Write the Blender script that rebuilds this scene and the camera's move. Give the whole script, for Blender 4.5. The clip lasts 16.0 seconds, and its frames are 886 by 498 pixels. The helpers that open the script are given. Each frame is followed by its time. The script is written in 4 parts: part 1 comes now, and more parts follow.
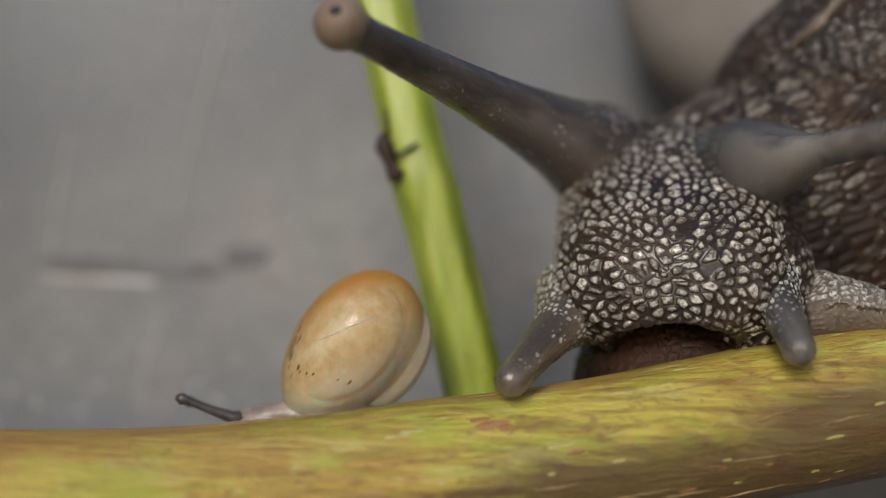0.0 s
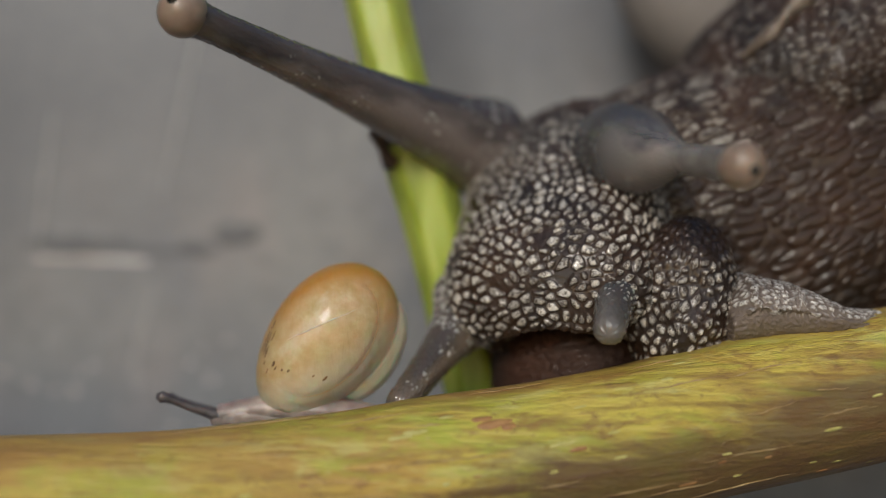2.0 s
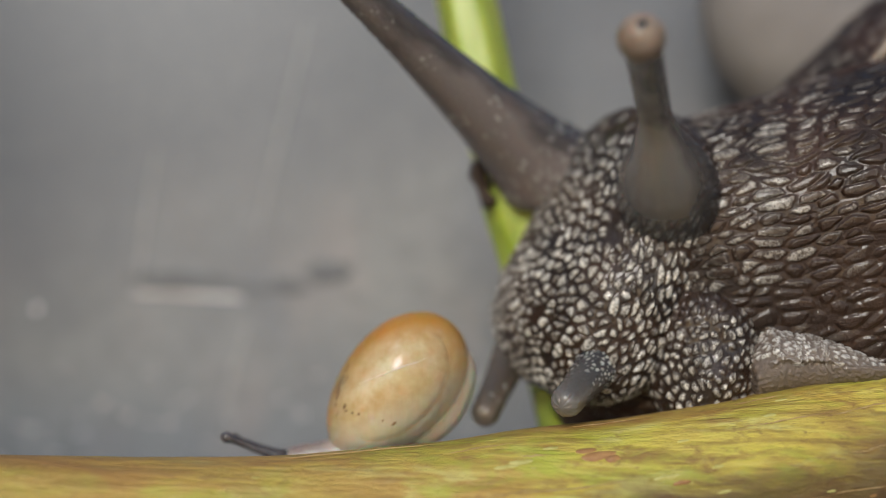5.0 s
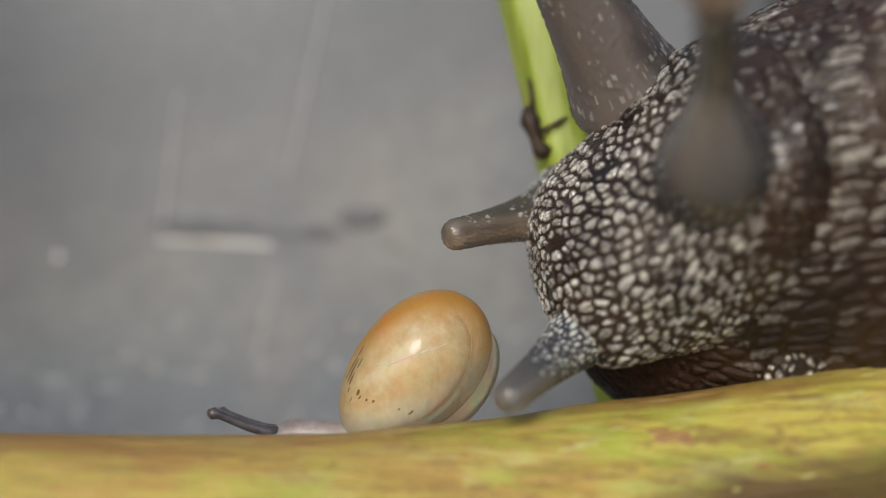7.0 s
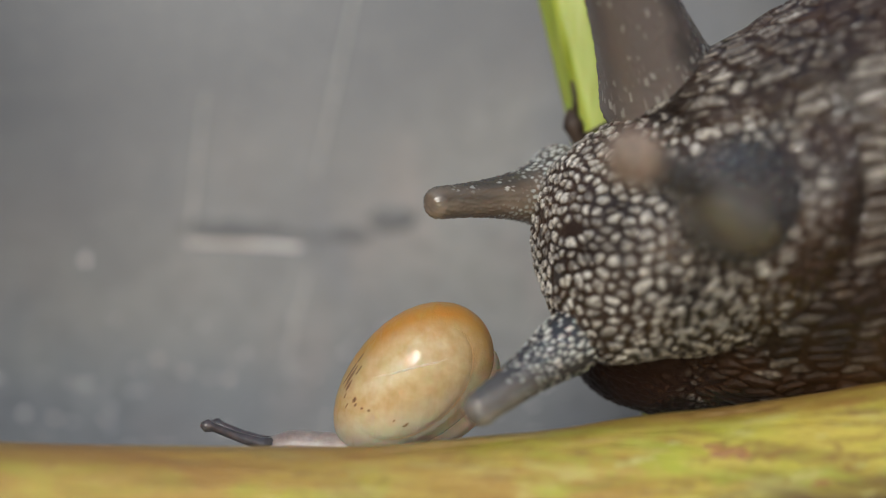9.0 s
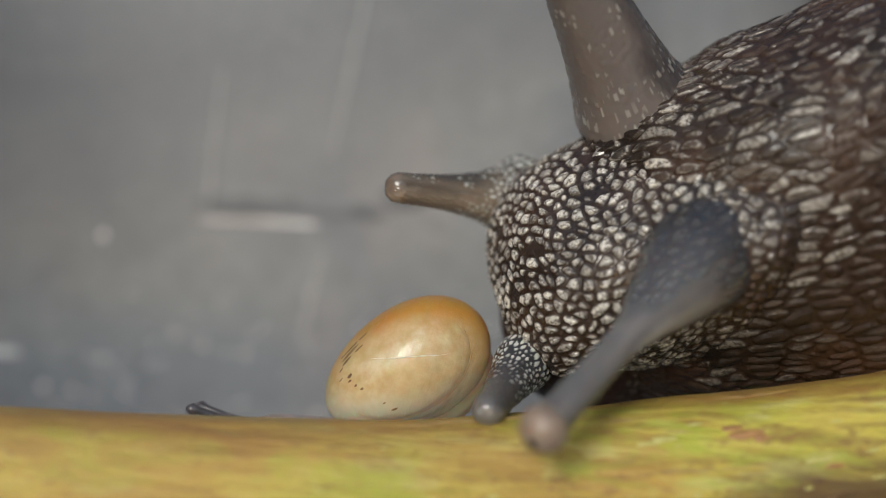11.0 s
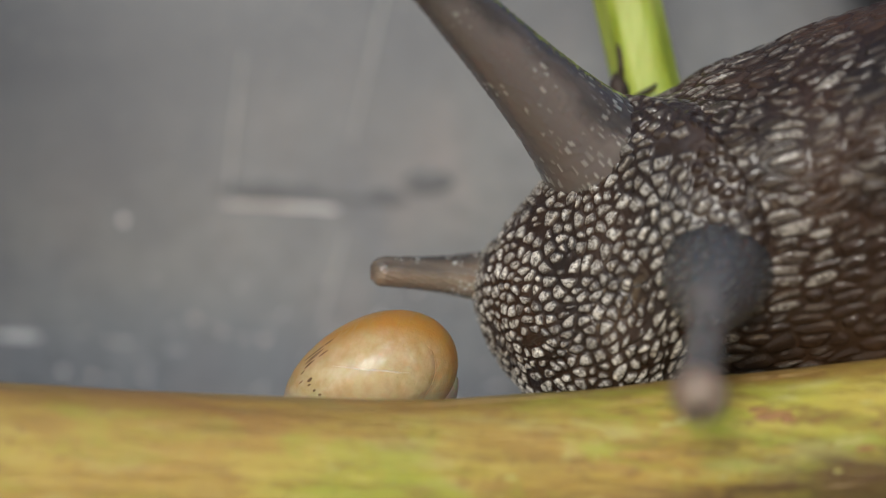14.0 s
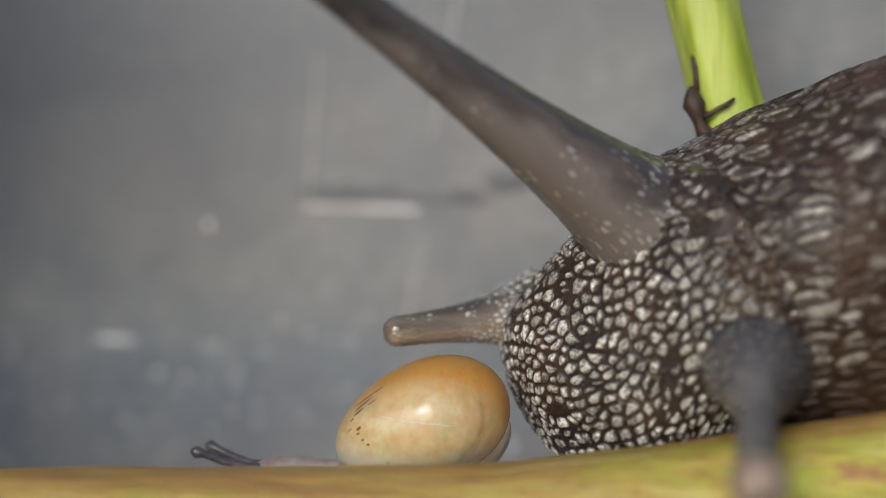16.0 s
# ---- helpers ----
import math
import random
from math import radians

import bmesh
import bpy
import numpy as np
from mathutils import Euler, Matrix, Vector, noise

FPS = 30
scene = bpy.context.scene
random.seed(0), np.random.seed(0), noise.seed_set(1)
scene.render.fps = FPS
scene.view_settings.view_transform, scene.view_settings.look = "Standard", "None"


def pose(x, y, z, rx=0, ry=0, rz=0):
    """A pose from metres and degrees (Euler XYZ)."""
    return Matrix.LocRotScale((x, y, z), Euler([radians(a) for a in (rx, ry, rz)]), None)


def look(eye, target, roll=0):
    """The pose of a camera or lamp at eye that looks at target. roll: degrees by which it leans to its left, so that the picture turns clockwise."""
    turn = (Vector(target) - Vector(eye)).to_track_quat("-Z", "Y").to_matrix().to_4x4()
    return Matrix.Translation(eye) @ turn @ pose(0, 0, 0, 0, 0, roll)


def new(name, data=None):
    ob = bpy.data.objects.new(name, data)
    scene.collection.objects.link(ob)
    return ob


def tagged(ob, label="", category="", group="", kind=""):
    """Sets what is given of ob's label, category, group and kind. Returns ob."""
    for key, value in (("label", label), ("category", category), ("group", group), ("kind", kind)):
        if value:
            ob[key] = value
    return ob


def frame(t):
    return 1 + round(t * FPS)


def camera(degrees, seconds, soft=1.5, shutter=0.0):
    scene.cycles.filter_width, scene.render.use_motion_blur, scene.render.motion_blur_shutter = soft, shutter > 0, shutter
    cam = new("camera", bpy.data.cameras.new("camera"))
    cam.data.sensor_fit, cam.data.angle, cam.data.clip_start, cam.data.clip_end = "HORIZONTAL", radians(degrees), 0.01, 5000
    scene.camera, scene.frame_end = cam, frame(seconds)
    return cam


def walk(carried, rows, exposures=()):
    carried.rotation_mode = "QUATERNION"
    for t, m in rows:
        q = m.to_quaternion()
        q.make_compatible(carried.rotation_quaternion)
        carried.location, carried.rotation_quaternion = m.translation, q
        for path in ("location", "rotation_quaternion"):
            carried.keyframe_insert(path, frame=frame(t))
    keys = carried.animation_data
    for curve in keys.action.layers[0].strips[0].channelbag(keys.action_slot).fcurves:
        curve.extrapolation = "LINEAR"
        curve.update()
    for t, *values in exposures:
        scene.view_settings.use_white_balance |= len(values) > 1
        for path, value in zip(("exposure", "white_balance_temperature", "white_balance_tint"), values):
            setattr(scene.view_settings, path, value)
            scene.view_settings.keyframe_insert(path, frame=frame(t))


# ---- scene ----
MM = 0.001


def shot(x, y, z, turn, tilt, lean):
    """The camera's pose: millimetres, then degrees to the left, upwards and of lean."""
    return pose(x * MM, y * MM, z * MM, 90 + tilt, 0, turn) @ pose(0, 0, 0, 0, 0, lean)


cam = camera(45, 16.0, soft=0.9)
cam.data.dof.use_dof = True
cam.data.dof.focus_distance = 37.6 * MM
cam.data.dof.aperture_fstop = 22.0
walk(cam, [
    (0.0, shot(3.892, -43.118, -3.233, -1.191, 6.513, 0.382)),
    (0.5, shot(4.518, -42.993, -2.574, -3.697, 8.330, 0.100)),
    (1.0, shot(3.860, -42.955, -2.047, -3.886, 8.363, -0.319)),
    (1.5, shot(3.768, -43.032, -1.354, -2.977, 4.450, -0.678)),
    (2.0, shot(3.274, -43.120, -1.181, -2.176, 3.241, -0.499)),
    (2.5, shot(3.034, -43.139, -1.364, -1.980, 3.244, -0.524)),
    (3.0, shot(2.995, -43.148, -1.324, -1.437, 3.504, -0.710)),
    (3.5, shot(3.127, -43.543, -1.188, -1.073, 4.324, -0.521)),
    (4.0, shot(3.100, -43.896, -1.245, -0.285, 5.845, -0.039)),
    (4.5, shot(1.879, -44.214, -1.316, 0.662, 5.885, 0.322)),
    (5.0, shot(1.628, -44.140, -1.810, 1.013, 5.918, 0.471)),
    (7.5, shot(-0.217, -40.457, 0.175, 2.031, 1.102, 0.182)),
    (8.0, shot(-0.510, -40.211, 0.234, 2.234, 1.841, 0.024)),
    (10.5, shot(-2.689, -41.455, 1.407, 1.227, -0.929, 0.300)),
    (11.0, shot(-2.862, -41.611, 1.307, 1.213, -0.903, 0.429)),
    (11.5, shot(-3.020, -41.700, 1.276, 1.515, -1.057, 0.440)),
    (12.0, shot(-3.120, -41.678, 1.378, 1.852, -1.492, 0.353)),
    (12.5, shot(-2.897, -41.557, 1.165, 2.073, -1.150, 0.318)),
    (13.0, shot(-2.873, -41.340, 0.972, 2.028, -1.074, 0.419)),
    (13.5, shot(-2.592, -41.140, 0.846, 2.436, -1.050, 0.578)),
    (14.0, shot(-2.573, -40.858, 0.495, 2.673, -0.896, 0.617)),
    (14.5, shot(-2.550, -40.463, 0.519, 3.454, -1.170, 0.432)),
    (15.0, shot(-2.453, -40.141, 1.448, 3.279, -1.573, -0.005)),
    (15.2, shot(-2.803, -39.942, 0.837, 4.273, -1.114, -0.360)),
    (15.5, shot(-3.281, -39.762, 2.544, 7.279, -3.810, -0.734)),
    (16.0, shot(-0.739, -39.475, 4.182, 9.008, -4.565, -1.045)),
], exposures=[(0, -0.2, 6700, 10), (4.0, -0.24, 6600, 10), (5, 0.07, 6500, 9), (7.5, 0.15, 6500, 9), (10.5, 0.1, 6500, 8), (14.5, 0.06, 6500, 9), (16, 0.22, 6400, 9)])

# ---- daylight ----
world = bpy.data.worlds.new("daylight")
scene.world = world
world.use_nodes = True
wn = world.node_tree
sky = wn.nodes.new("ShaderNodeTexSky")
sky.sky_type = 'NISHITA'
sky.sun_disc = False
sky.sun_elevation = radians(26)
sky.sun_rotation = radians(198)
wn.nodes["Background"].inputs[1].default_value = 0.15
wn.links.new(sky.outputs[0], wn.nodes["Background"].inputs[0])
sun_data = bpy.data.lights.new("sun", 'SUN')
sun_data.energy = 1.65
sun_data.angle = radians(18)
sun_data.color = (1.0, 0.97, 0.92)
sun = new("sun", sun_data)
sun.matrix_world = look((-0.28, -0.86, 0.43), (0, 0, 0))

# ---- materials ----


class Nodes:
    """A small builder for node materials."""

    def __init__(self, name, rough=0.5, coord="Object", scale=1000.0):
        self.mat = bpy.data.materials.new(name)
        self.mat.use_nodes = True
        self.t = self.mat.node_tree
        self.b = self.t.nodes["Principled BSDF"]
        self.b.inputs["Roughness"].default_value = rough
        self.co = self.t.nodes.new("ShaderNodeTexCoord").outputs[coord]
        self.mm = self.map((scale, scale, scale))

    def add(self, kind, **values):
        n = self.t.nodes.new(kind)
        for k, v in values.items():
            n.inputs[k.replace("_", " ")].default_value = v
        return n

    def link(self, a, b):
        self.t.links.new(a, b)

    def map(self, scale, turn=(0, 0, 0)):
        n = self.t.nodes.new("ShaderNodeMapping")
        n.inputs["Scale"].default_value = scale
        n.inputs["Rotation"].default_value = turn
        self.link(self.co, n.inputs["Vector"])
        return n.outputs[0]

    def noise(self, vec, scale, detail=4.0, rough=0.55, warp=0.0):
        n = self.add("ShaderNodeTexNoise", Scale=scale, Detail=detail, Roughness=rough, Distortion=warp)
        self.link(vec, n.inputs["Vector"])
        return n.outputs["Fac"]

    def voronoi(self, vec, scale, feature='F1', rand=1.0):
        n = self.add("ShaderNodeTexVoronoi", Scale=scale, Randomness=rand)
        n.feature = feature
        self.link(vec, n.inputs["Vector"])
        return n.outputs["Distance"]

    def ramp(self, fac, *stops):
        n = self.t.nodes.new("ShaderNodeValToRGB")
        e = n.color_ramp.elements
        for i, (p, c) in enumerate(stops):
            el = e[i] if i < 2 else e.new(p)
            el.position = p
            el.color = (*c, 1) if len(c) == 3 else c
        self.link(fac, n.inputs[0])
        return n.outputs[0]

    def mix(self, fac, a, b, blend='MIX'):
        n = self.t.nodes.new("ShaderNodeMix")
        n.data_type = 'RGBA'
        n.blend_type = blend
        for sock, v in ((n.inputs[0], fac), (n.inputs[6], a), (n.inputs[7], b)):
            if isinstance(v, (int, float)):
                sock.default_value = v
            elif isinstance(v, tuple):
                sock.default_value = (*v, 1)
            else:
                self.link(v, sock)
        return n.outputs[2]

    def math(self, op, a, b=0.0):
        n = self.t.nodes.new("ShaderNodeMath")
        n.operation = op
        for sock, v in zip(n.inputs, (a, b)):
            if isinstance(v, (int, float)):
                sock.default_value = v
            else:
                self.link(v, sock)
        return n.outputs[0]

    def color(self, out):
        if isinstance(out, tuple):
            self.b.inputs["Base Color"].default_value = (*out, 1)
        else:
            self.link(out, self.b.inputs["Base Color"])
        return self

    def bump(self, h, strength=0.3, dist=0.1):
        n = self.add("ShaderNodeBump", Strength=strength, Distance=dist * MM)
        self.link(h, n.inputs["Height"])
        self.link(n.outputs[0], self.b.inputs["Normal"])
        return self

    def set(self, **values):
        for k, v in values.items():
            self.b.inputs[k.replace("_", " ")].default_value = v
        return self


def wall_material():
    n = Nodes("scuffed_grey_plastic", 0.42)
    cloud = n.noise(n.mm, 0.09, 3.0, 0.5)
    patch = n.noise(n.map((900, 900, 1500)), 0.28, 4.0, 0.6, 0.6)
    fine = n.noise(n.mm, 2.4, 3.0)
    col = n.ramp(cloud, (0.3, (0.172, 0.183, 0.203)), (0.72, (0.272, 0.276, 0.272)))
    col = n.mix(n.ramp(patch, (0.5, (0, 0, 0)), (0.75, (0.5, 0.5, 0.5))), col, (0.181, 0.185, 0.202))
    pink = n.noise(n.map((1000, 1000, 600)), 0.16, 2.0)
    col = n.mix(n.ramp(pink, (0.5, (0, 0, 0)), (0.72, (0.45, 0.45, 0.45))), col, (0.262, 0.228, 0.225))
    cool = n.noise(n.map((700, 1000, 500), (0, 0.4, 0)), 0.3, 3.0)
    col = n.mix(n.ramp(cool, (0.5, (0, 0, 0)), (0.72, (0.6, 0.6, 0.6))), col, (0.146, 0.163, 0.194))
    streak = n.noise(n.map((1800, 1000, 130), (0, 0.25, 0)), 0.5, 2.0)
    col = n.mix(n.ramp(streak, (0.6, (0, 0, 0)), (0.8, (0.25, 0.25, 0.25))), col, (0.370, 0.370, 0.361))
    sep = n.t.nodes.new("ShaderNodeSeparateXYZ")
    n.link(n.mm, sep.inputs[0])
    # shade painted into the colour: cooler and darker to the left and top
    wall_shade = n.math('ADD', n.math('ADD', n.math('MULTIPLY', sep.outputs[0], -0.012), n.math('MULTIPLY', sep.outputs[2], 0.037)), n.math('MULTIPLY', n.noise(n.map((1000, 1000, 500)), 0.11, 3.0), 0.8))
    # more painted shade above, strongest at the left
    top_shade = n.math('MULTIPLY', n.math('MAXIMUM', n.math('SUBTRACT', sep.outputs[2], 7.0), 0.0), n.math('MULTIPLY', n.noise(n.mm, 0.2, 4.0), 0.12))
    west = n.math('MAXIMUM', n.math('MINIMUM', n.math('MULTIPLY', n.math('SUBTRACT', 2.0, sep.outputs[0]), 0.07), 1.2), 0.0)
    wall_shade = n.math('ADD', wall_shade, n.math('MULTIPLY', top_shade, west))
    col = n.mix(n.ramp(n.math('MULTIPLY', wall_shade, 0.7), (0.35, (0, 0, 0)), (0.665, (0.7, 0.7, 0.7)), (0.9, (1, 1, 1))), col, (0.095, 0.106, 0.125))
    mott = n.noise(n.map((900, 900, 1500)), 0.85, 5.0, 0.65, 0.4)
    col = n.mix(n.ramp(mott, (0.46, (0, 0, 0)), (0.7, (0.55, 0.55, 0.55))), col, (0.125, 0.129, 0.142))
    dust = n.noise(n.map((700, 1000, 1600), (0, 0.3, 0)), 2.2, 4.0, 0.7)
    col = n.mix(n.ramp(dust, (0.6, (0, 0, 0)), (0.75, (0.5, 0.5, 0.5))), col, (0.413, 0.396, 0.378))
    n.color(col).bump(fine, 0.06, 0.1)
    return n.mat


def branch_material():
    n = Nodes("green_brown_bark", 0.4)
    sep = n.t.nodes.new("ShaderNodeSeparateXYZ")
    n.link(n.mm, sep.inputs[0])
    a = n.noise(n.map((230, 700, 700)), 0.5, 4.0, 0.55, 0.5)
    b = n.noise(n.map((260, 800, 800)), 0.35, 5.0, 0.65, 0.7)
    fibre = n.noise(n.map((150, 1500, 1500)), 2.2, 5.0, 0.7, 0.25)
    speck = n.noise(n.map((520, 1100, 1100)), 2.4, 5.0, 0.7, 0.4)
    blot = n.noise(n.map((330, 1100, 1100)), 0.95, 4.0, 0.62, 0.4)
    patch = n.noise(n.map((450, 1300, 1300)), 1.1, 5.0, 0.65, 0.6)
    moss = n.noise(n.map((400, 1100, 1100), (0.5, 0, 0)), 0.8, 4.0, 0.6, 0.5)
    col = n.ramp(a, (0.28, (0.44, 0.24, 0.055)), (0.40, (0.50, 0.35, 0.065)), (0.54, (0.58, 0.50, 0.08)), (0.68, (0.38, 0.44, 0.04)))
    col = n.mix(n.ramp(b, (0.48, (0, 0, 0)), (0.68, (0.55, 0.55, 0.55))), col, (0.32, 0.17, 0.045))
    # fibres, brown flecks, pale flecks and green patches
    col = n.mix(n.ramp(fibre, (0.47, (0, 0, 0)), (0.62, (0.6, 0.6, 0.6))), col, (0.19, 0.10, 0.028))
    col = n.mix(n.ramp(fibre, (0.34, (0.5, 0.5, 0.5)), (0.44, (0, 0, 0))), col, (0.62, 0.55, 0.17))
    col = n.mix(n.ramp(speck, (0.55, (0, 0, 0)), (0.68, (0.7, 0.7, 0.7))), col, (0.17, 0.085, 0.03))
    col = n.mix(n.ramp(blot, (0.55, (0, 0, 0)), (0.64, (0.65, 0.65, 0.65))), col, (0.56, 0.54, 0.18))
    col = n.mix(n.ramp(patch, (0.57, (0, 0, 0)), (0.66, (0.6, 0.6, 0.6))), col, (0.25, 0.125, 0.04))
    col = n.mix(n.ramp(moss, (0.52, (0, 0, 0)), (0.66, (0.7, 0.7, 0.7))), col, (0.37, 0.45, 0.04))
    east = n.math('ADD', n.math('MULTIPLY', sep.outputs[0], 0.022), n.math('MULTIPLY', a, 0.8))
    col = n.mix(n.ramp(east, (0.1, (0.5, 0.5, 0.5)), (0.5, (0, 0, 0))), col, (0.46, 0.27, 0.07))
    # browner and darker towards the lower side, with a ragged border
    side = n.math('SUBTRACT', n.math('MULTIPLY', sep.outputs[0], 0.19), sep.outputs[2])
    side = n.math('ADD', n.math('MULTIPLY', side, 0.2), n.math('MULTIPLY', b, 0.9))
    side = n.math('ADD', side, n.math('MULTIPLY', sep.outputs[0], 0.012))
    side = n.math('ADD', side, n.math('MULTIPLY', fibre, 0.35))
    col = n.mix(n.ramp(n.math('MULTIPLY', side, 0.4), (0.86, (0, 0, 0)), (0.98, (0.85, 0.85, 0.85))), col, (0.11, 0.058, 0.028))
    # dry brown skin along the crown
    geo = n.t.nodes.new("ShaderNodeNewGeometry")
    up = n.t.nodes.new("ShaderNodeSeparateXYZ")
    n.link(geo.outputs["Normal"], up.inputs[0])
    crown = n.math('ADD', up.outputs[2], n.math('MULTIPLY', n.noise(n.map((300, 900, 900)), 0.5, 3.0), 0.5))
    col = n.mix(n.ramp(n.math('MULTIPLY', crown, 0.7), (0.74, (0, 0, 0)), (0.88, (0.7, 0.7, 0.7))), col, (0.33, 0.15, 0.05))
    n.color(col).bump(n.math('ADD', fibre, n.math('ADD', n.math('MULTIPLY', patch, 0.6), n.math('MULTIPLY', speck, 0.5))), 0.9, 0.16)
    n.set(Specular_IOR_Level=0.5)
    return n.mat


def stem_material():
    n = Nodes("fresh_green_stem", 0.38)
    long = n.map((1000, 1000, 90))
    a = n.noise(long, 1.3, 3.0, 0.6)
    fine = n.noise(n.map((1000, 1000, 250)), 5.0, 3.0)
    big = n.noise(n.mm, 0.25, 3.0)
    col = n.ramp(a, (0.3, (0.22, 0.30, 0.025)), (0.5, (0.36, 0.45, 0.06)), (0.72, (0.46, 0.55, 0.13)))
    col = n.mix(n.ramp(big, (0.5, (0, 0, 0)), (0.75, (0.5, 0.5, 0.5))), col, (0.35, 0.33, 0.05))
    n.color(col).bump(n.math('ADD', a, n.math('MULTIPLY', fine, 0.5)), 0.25, 0.1)
    n.set(Subsurface_Weight=0.12, Subsurface_Scale=0.0006)
    return n.mat


def skin_material(name, dark, brown, dim, pale, rough=0.26, wet=0.5):
    """Wet skin: dark grooves between raised cells, whose paleness the mesh holds as "pale"."""
    n = Nodes(name, rough)
    att = n.t.nodes.new("ShaderNodeAttribute")
    att.attribute_name = "pale"
    big = n.noise(n.mm, 0.3, 3.0)
    fine = n.noise(n.mm, 6.5, 5.0, 0.7)
    tiny = n.noise(n.mm, 13.0, 2.0)
    low = n.ramp(big, (0.35, dark), (0.7, brown))
    high = n.ramp(fine, (0.41, dim), (0.56, pale))
    col = n.mix(n.ramp(att.outputs["Fac"], (0.12, (0, 0, 0)), (0.85, (1, 1, 1))), low, high)
    n.color(col).bump(n.math('ADD', fine, n.math('MULTIPLY', tiny, 0.6)), 0.8, 0.06)
    n.set(Specular_IOR_Level=0.25, Coat_Weight=wet, Coat_Roughness=0.035)
    return n.mat


def stalk_material(name="translucent_grey_skin", dark=(0.04, 0.036, 0.037), light=(0.115, 0.097, 0.09), wet=0.35, clear=0.0, root=0.0):
    n = Nodes(name, 0.26)
    att = n.t.nodes.new("ShaderNodeAttribute")
    att.attribute_name = "pale"
    a = n.noise(n.map((1000, 1000, 160)), 0.75, 3.0)
    fine = n.noise(n.mm, 3.5, 3.0)
    low = n.ramp(a, (0.36, dark), (0.64, light))
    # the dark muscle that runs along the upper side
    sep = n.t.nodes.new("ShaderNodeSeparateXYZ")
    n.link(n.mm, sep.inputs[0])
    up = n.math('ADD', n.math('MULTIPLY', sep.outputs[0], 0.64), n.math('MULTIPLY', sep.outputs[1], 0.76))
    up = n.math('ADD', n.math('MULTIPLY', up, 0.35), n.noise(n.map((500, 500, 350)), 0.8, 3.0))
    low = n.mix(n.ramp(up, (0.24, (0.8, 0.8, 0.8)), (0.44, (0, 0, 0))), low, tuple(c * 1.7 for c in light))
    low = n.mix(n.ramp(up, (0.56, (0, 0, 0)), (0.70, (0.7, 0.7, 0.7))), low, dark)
    if root:
        low = n.mix(n.ramp(n.math('MULTIPLY', sep.outputs[2], 0.1), (0.12, (0.85, 0.85, 0.85)), (0.12 + root * 0.1, (0, 0, 0))), low, (0.03, 0.031, 0.038))
    col = n.mix(n.ramp(att.outputs["Fac"], (0.09, (0, 0, 0)), (0.6, (1, 1, 1))), low, (0.56, 0.56, 0.52))
    n.color(col).bump(fine, 0.4, 0.05)
    n.set(Subsurface_Weight=0.15, Subsurface_Scale=0.0008, Coat_Weight=wet, Coat_Roughness=0.12, Alpha=1 - clear)
    return n.mat


def simple(name, dark, light, rough=0.4, size=1.0, bump=0.2, sss=0.0):
    n = Nodes(name, rough)
    a = n.noise(n.mm, size, 4.0)
    fine = n.noise(n.mm, size * 6, 3.0)
    n.color(n.ramp(a, (0.32, dark), (0.7, light))).bump(fine, bump, 0.06)
    if sss:
        n.set(Subsurface_Weight=sss, Subsurface_Scale=0.001)
    return n.mat


